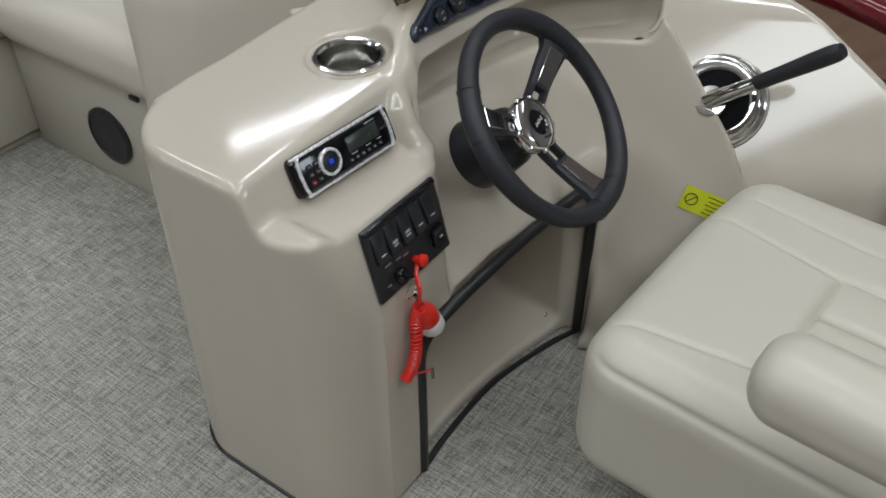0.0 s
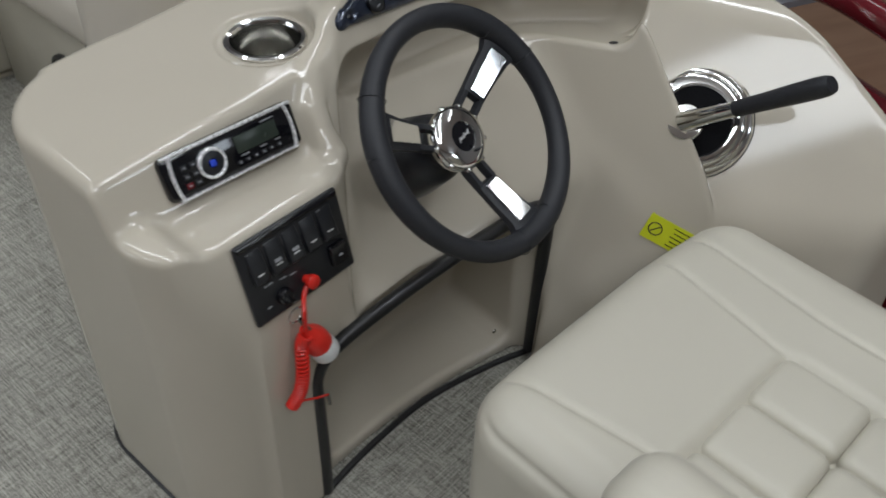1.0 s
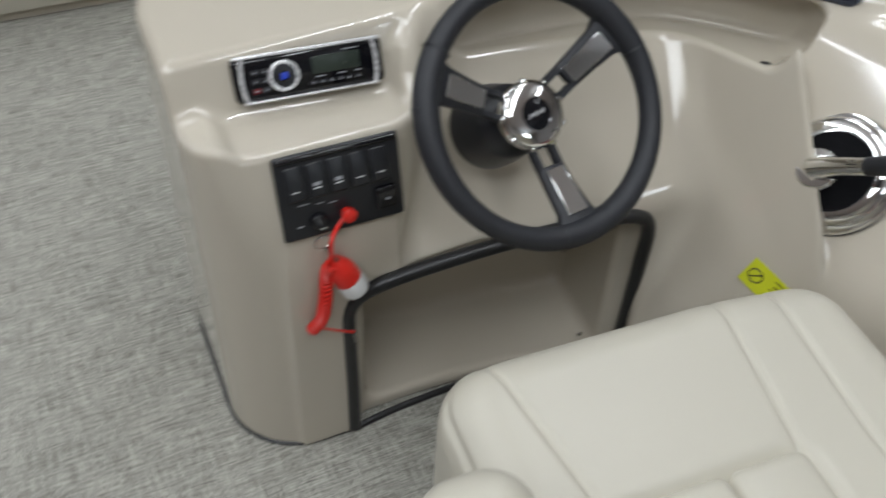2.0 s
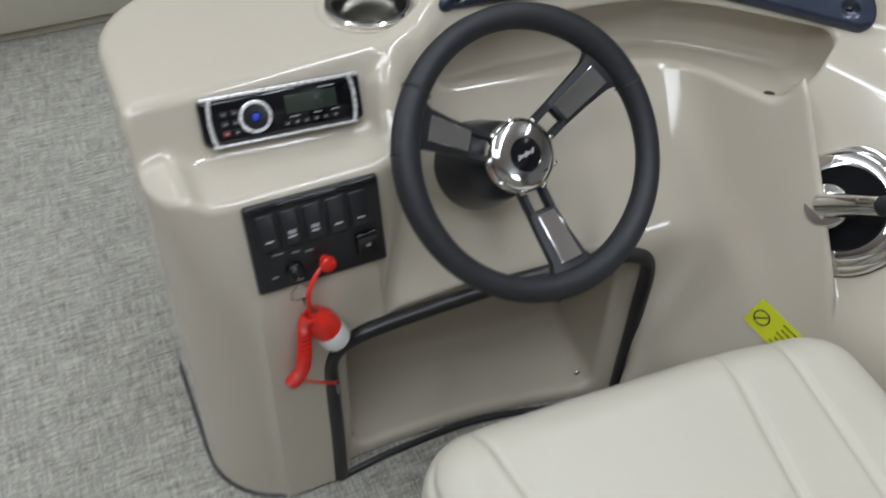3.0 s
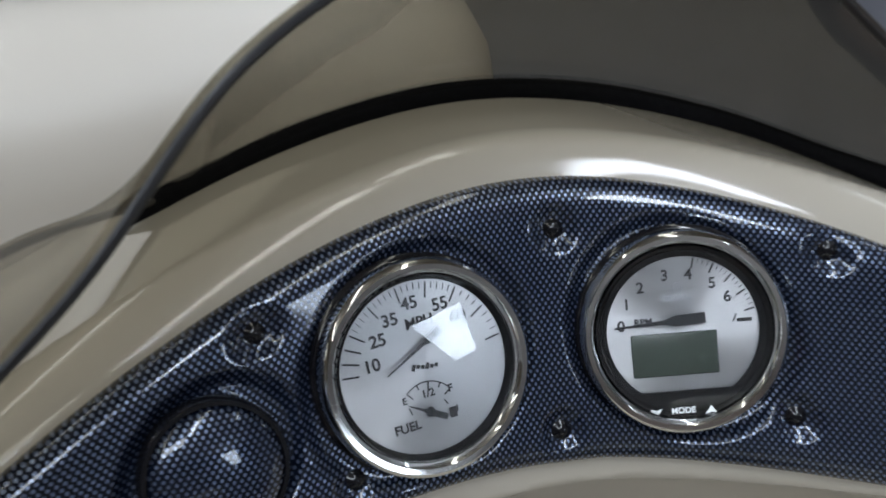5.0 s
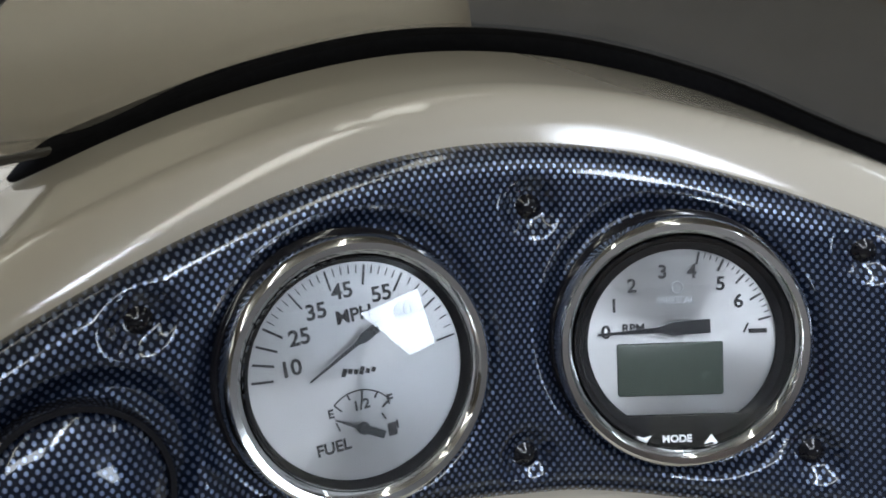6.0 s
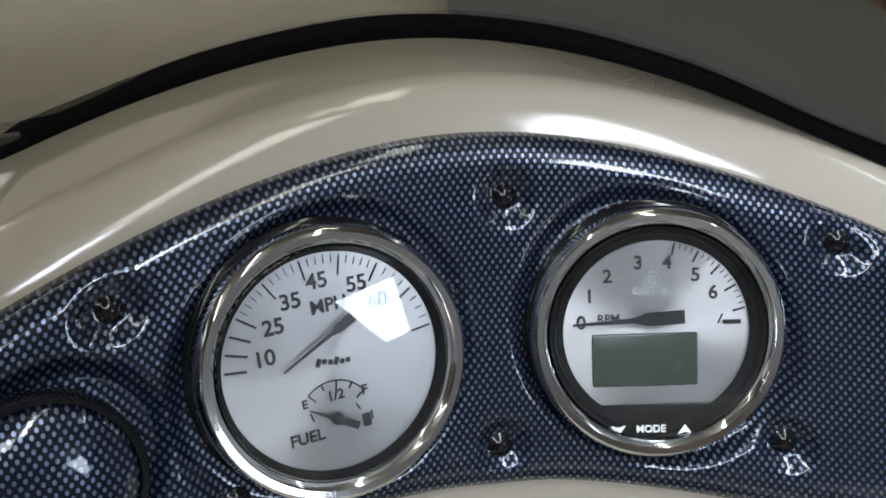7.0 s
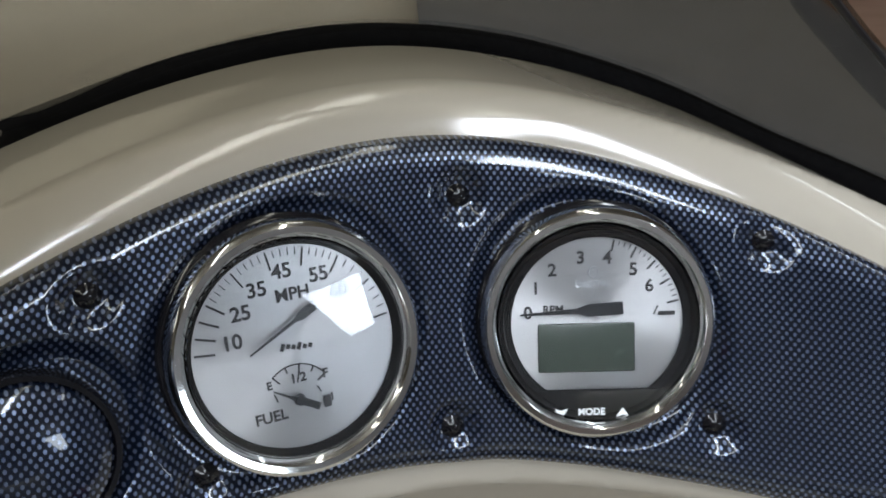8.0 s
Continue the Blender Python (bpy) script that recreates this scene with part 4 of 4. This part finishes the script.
for k in range(7):
    box(bm, 0.0016, 0.0035 + 0.0035 * (k % 3 == 0), 0.0006, pose(-0.010 + 0.0033 * k, 0.0005 * k - 0.001, -0.0170, 0, 0, -15), 0)
part("maker_mark", bm, silver, hub)
for a in SPOKES:
    for da in (-13, 13):
        c = radians(a + da)
        bm = bmesh.new()
        tube(bm, [((RW_ + 0.0172 * math.cos(k)) * math.cos(c), (RW_ + 0.0172 * math.cos(k)) * math.sin(c), 0.0162 * math.sin(k)) for k in [2 * math.pi * i / 24 for i in range(24)]], 0.0007, 5, closed=True)
        part("grip_seam", bm, black_plastic, wheel)
bm = bmesh.new()
lathe(bm, [(0.034, -0.04), (0.034, -0.062), (0.046, -0.074), (0.050, -0.095), (0.056, -0.130), (0.058, -0.155), (0.0, -0.156)], steps=48)
part("column_boot", bm, black_plastic, wheel, "black steering column boot")

# ---- throttle lever ----
TN = Vector((-0.60, -0.50, 0.66)).normalized()
TC = Vector((0.657, 1.195, 0.500))
shift = thing("throttle_lever", "chrome and black throttle control with black lever grip", "throttle control", frame_matrix(TC, (0.5, -0.6, 0.2), TN))
bm = bmesh.new()
lathe(bm, [(0.087, -0.014), (0.0875, 0.006), (0.082, 0.013), (0.076, 0.015), (0.0745, 0.0185), (0.066, 0.023), (0.058, 0.0235), (0.0545, 0.020)], steps=64)
part("ring", bm, chrome, shift, "polished chrome ring")
bm = bmesh.new()
lathe(bm, [(0.089, -0.02), (0.089, 0.004), (0.085, 0.006)], steps=64)
part("base_ring", bm, black_plastic, shift)
bm = bmesh.new()
lathe(bm, [(0.0555, 0.020), (0.04, 0.0215), (0.0, 0.022)], steps=48)
part("face", bm, matt_black, shift, "black face")
INV = shift.matrix_basis.inverted()
p_end = INV @ Vector((0.692, 1.005, 0.678))
p_piv = Vector((-0.012, -0.006, 0.040))
bm = bmesh.new()
lathe(bm, [(0.0, 0.020), (0.030, 0.022), (0.030, 0.040), (0.026, 0.046), (0, 0.048)], pose(p_piv.x, p_piv.y, 0), 32)
part("pivot", bm, chrome, shift, "chrome pivot boss")
bm = bmesh.new()
mid = p_piv.lerp(p_end, 0.38) + Vector((0, 0, 0.0))
tube(bm, curve_points([p_piv, p_piv.lerp(mid, 0.5) + Vector((0, 0, 0.004)), mid], 6), [0.021, 0.0205, 0.020, 0.019, 0.018, 0.017, 0.016, 0.0155, 0.015, 0.0145, 0.014, 0.014, 0.014][:13], 14, flat=0.8)
part("arm", bm, chrome, shift, "chrome lever arm")
bm = bmesh.new()
tube(bm, curve_points([mid, mid.lerp(p_end, 0.5), p_end], 6), [0.014, 0.0142, 0.0145, 0.0148, 0.015, 0.0155, 0.016, 0.0165, 0.017, 0.0172, 0.0172, 0.0165, 0.0135], 14, flat=0.85)
part("grip", bm, leather, shift, "black lever grip")
d = (p_end - mid).normalized()
trim_n = Vector((0, 0, 1)) - d * d.z
for k in (0, 1):
    bm = bmesh.new()
    box(bm, 0.006, 0.007, 0.004, frame_matrix(mid.lerp(p_end, 0.60 + 0.10 * k) + trim_n.normalized() * 0.0135, d, trim_n), 0.0012)
    part("trim_button", bm, silver, shift)

# ---- captain's chair ----
SE1 = Vector((math.cos(radians(20.5)), math.sin(radians(20.5)), 0))
SEAT = frame_matrix((0.325, 0.900, 0.0), SE1, (0, 0, 1))
chair = thing("captains_chair", "ivory vinyl captain's chair with tufted seat beside the helm", "chair", SEAT)


def cushion_field(x, y, z):
    f = round_box(x, y, z, (0.045, -0.2275, 0.348), (0.275, 0.2825 - 0.22 * np.maximum(np.abs(x) - 0.12, 0) ** 1.5, 0.130), 0.065)
    ahead = np.maximum(y + 0.19, 0.0)
    top = np.clip((z - 0.440) / 0.02, 0, 1)
    for seam in (x - 0.113 - 0.165 * ahead, x + 0.118 + 0.165 * ahead, x - 0.200 - 0.10 * ahead):
        f = f + 0.0042 * top * np.exp(-(seam / 0.0050) ** 2)
    f = f + 0.0035 * np.exp(-((z - 0.446 - 0.1 * (x + 0.23)) / 0.005) ** 2) * np.clip((-0.20 - x) / 0.02, 0, 1)
    return smax(f, -round_box(x, y, z, (-0.02, -0.44, 0.520), (0.14, 0.26, 0.065), 0.03), 0.02)


seat = moulded("seat_cushion", cushion_field, (-0.26, -0.54, 0.20), (0.35, 0.07, 0.50), 0.004, vinyl, chair, "ivory vinyl cushion with rolled front")
for i in range(3):
    for j in range(3):
        bm = bmesh.new()
        box(bm, 0.1000, 0.1205, 0.07, pose(-0.125 + 0.0985 * i, -0.240 - 0.119 * j, 0.4430), 0.017, 5)
        part("tufted_square", bm, vinyl, chair)


def arm_field(x, y, z):
    return round_box(x, y, z, (-0.296, -0.420, 0.655), (0.050, 0.222, 0.046), 0.040)


moulded("armrest", arm_field, (-0.36, -0.66, 0.59), (-0.23, -0.18, 0.72), 0.004, vinyl, chair, "padded ivory vinyl armrest")
bm = bmesh.new()
box(bm, 0.10, 0.05, 0.05, pose(-0.225, -0.60, 0.655), 0.008)
part("arm_bracket", bm, black_plastic, chair, "black armrest bracket")
bm = bmesh.new()
lathe(bm, [(0.20, 0.005), (0.20, 0.012), (0.06, 0.03), (0.04, 0.05), (0.04, 0.20), (0.12, 0.215), (0.12, 0.225)], pose(0.05, -0.24, 0), 32)
part("pedestal", bm, black_plastic, chair)
bm = bmesh.new()
box(bm, 0.46, 0.10, 0.50, pose(0.05, -0.60, 0.62, -12, 0, 0), 0.045, 4)
part("backrest", bm, vinyl, chair)

# ---- deck, neighbouring seats and the hall ----


def slab(name, sx, sy, sz, m, material, label, category, kind="structure"):
    bm = bmesh.new()
    box(bm, sx, sy, sz)
    ob = link(name, bm, material)
    ob.matrix_basis = m
    return tagged(ob, label, category, kind=kind)


slab("floor", 2.3, 6.4, 0.08, BOAT @ pose(-0.09, 0.9, -0.04), carpet, "grey-beige woven carpet on the boat deck", "floor")


def hall_floor_material():
    m, nt, b = nodes_of("brown_wood_floor")
    n = noise_tex(nt, 2.5, 5, stretch=(1, 6, 1))
    nt.links.new(mix_colour(nt, n, (0.16, 0.085, 0.05), (0.34, 0.21, 0.14)), b.inputs["Base Color"])
    b.inputs["Roughness"].default_value = 0.35
    return m


def concrete_material():
    m, nt, b = nodes_of("grey_blue_floor")
    n = noise_tex(nt, 6, 5)
    nt.links.new(mix_colour(nt, n, (0.18, 0.183, 0.205), (0.27, 0.275, 0.31)), b.inputs["Base Color"])
    b.inputs["Roughness"].default_value = 0.4
    return m


hall_wood = hall_floor_material()
hall_grey = concrete_material()
wall_paint = plain("wall_paint", (0.42, 0.415, 0.40), 0.7, vary=0.05, scale=3)
ceil_paint = plain("ceiling_paint", (0.75, 0.75, 0.74), 0.8, vary=0.05, scale=3)
slab("ground", 14, 14, 0.1, pose(0, 2, -0.60), hall_wood, "brown wood floor of the showroom", "floor")
slab("pavement", 9.8, 6.1, 0.05, pose(-2.05, 5.95, -0.545), hall_grey, "grey-blue painted floor of the showroom", "floor")
slab("wall_south", 14, 0.2, 4.8, pose(0, -5.1, 1.75), wall_paint, "plain showroom wall", "wall")
slab("wall_north", 14, 0.2, 4.8, pose(0, 9.1, 1.75), wall_paint, "plain showroom wall", "wall")
slab("wall_west", 0.2, 14, 4.8, pose(-7.1, 2, 1.75), wall_paint, "plain showroom wall", "wall")
slab("wall_east", 0.2, 14, 4.8, pose(7.1, 2, 1.75), wall_paint, "plain showroom wall", "wall")
slab("ceiling", 14.2, 14.2, 0.15, pose(0, 2, 4.2), ceil_paint, "pale showroom ceiling", "ceiling")


def cushion(name, sx, sy, sz, m, r, material, parent, label=""):
    bm = bmesh.new()
    box(bm, sx, sy, sz, m, r, 5)
    return part(name, bm, material, parent, label)


# bow bench ahead of the console, with a speaker in its base
bench = thing("bow_bench", "ivory vinyl bow bench on a beige base", "bench seat", frame_matrix((-0.155, 2.10, 0), E1, (0, 0, 1)))
bm = bmesh.new()
box(bm, 0.60, 1.00, 0.30, pose(0.30, -0.02, 0.15), 0.006)
part("base", bm, vinyl, bench, "beige bench base")
cushion("seat_cushion", 0.64, 1.00, 0.15, pose(0.28, -0.02, 0.375), 0.055, vinyl_light, bench)
bench2 = thing("cross_bench", "ivory vinyl bow bench across the deck on a beige base", "bench seat", frame_matrix((-0.155, 2.10, 0), E1, (0, 0, 1)))
bm = bmesh.new()
box(bm, 1.9, 0.60, 0.27, pose(-0.65, 0.785, 0.165), 0.006)
part("base", bm, vinyl, bench2, "beige bench base")
bm = bmesh.new()
box(bm, 1.88, 0.58, 0.03, pose(-0.65, 0.795, 0.015), 0.003)
part("toe_kick", bm, gelcoat, bench2)
cushion("seat_cushion", 1.9, 0.64, 0.15, pose(-0.65, 0.765, 0.376), 0.055, vinyl_light, bench2)
bm = bmesh.new()
lathe(bm, [(0.075, 0), (0.075, 0.006), (0.066, 0.010), (0.062, 0.006), (0.03, 0.004), (0, 0.008)], frame_matrix((0.0, 0.155, 0.135), (0, -1, 0), (-1, 0, 0)) , 40)
part("speaker", bm, black_plastic, bench, "round black speaker grille")
bm = bmesh.new()
box(bm, 0.008, 0.03, 0.012, pose(-0.004, 0.02, 0.285), 0.002)
part("latch", bm, black_plastic, bench)

back = thing("lounge_seat", "tall rounded ivory vinyl lounge seat end behind the console", "seat", frame_matrix((-0.165, 1.83, 0), (math.cos(radians(9)), math.sin(radians(9)), 0), (0, 0, 1)))
cushion("cushion", 0.70, 0.24, 0.70, pose(0.35, 0.06, 0.37, 0, 0, 0), 0.112, vinyl_light, back)
bm = bmesh.new()
box(bm, 0.66, 0.20, 0.04, pose(0.35, 0.06, 0.018), 0.006)
part("plinth", bm, gelcoat, back, "beige moulded plinth")

# maroon boat at the side
boat = thing("maroon_boat_side", "glossy maroon side of a neighbouring boat", "boat")
bm = bmesh.new()
tube(bm, curve_points([(1.16, 1.78, 0.40), (1.14, 1.52, 0.50), (1.12, 1.32, 0.535), (1.12, 1.08, 0.52), (1.14, 0.80, 0.42)], 10), 0.028, 16, flat=0.8)
part("rail", bm, maroon, boat, "curved maroon rail")
bm = bmesh.new()
box(bm, 0.12, 1.7, 0.62, pose(1.19, 1.00, 0.095, 0, -10, 6), 0.045, 4)
part("side_panel", bm, maroon, boat)
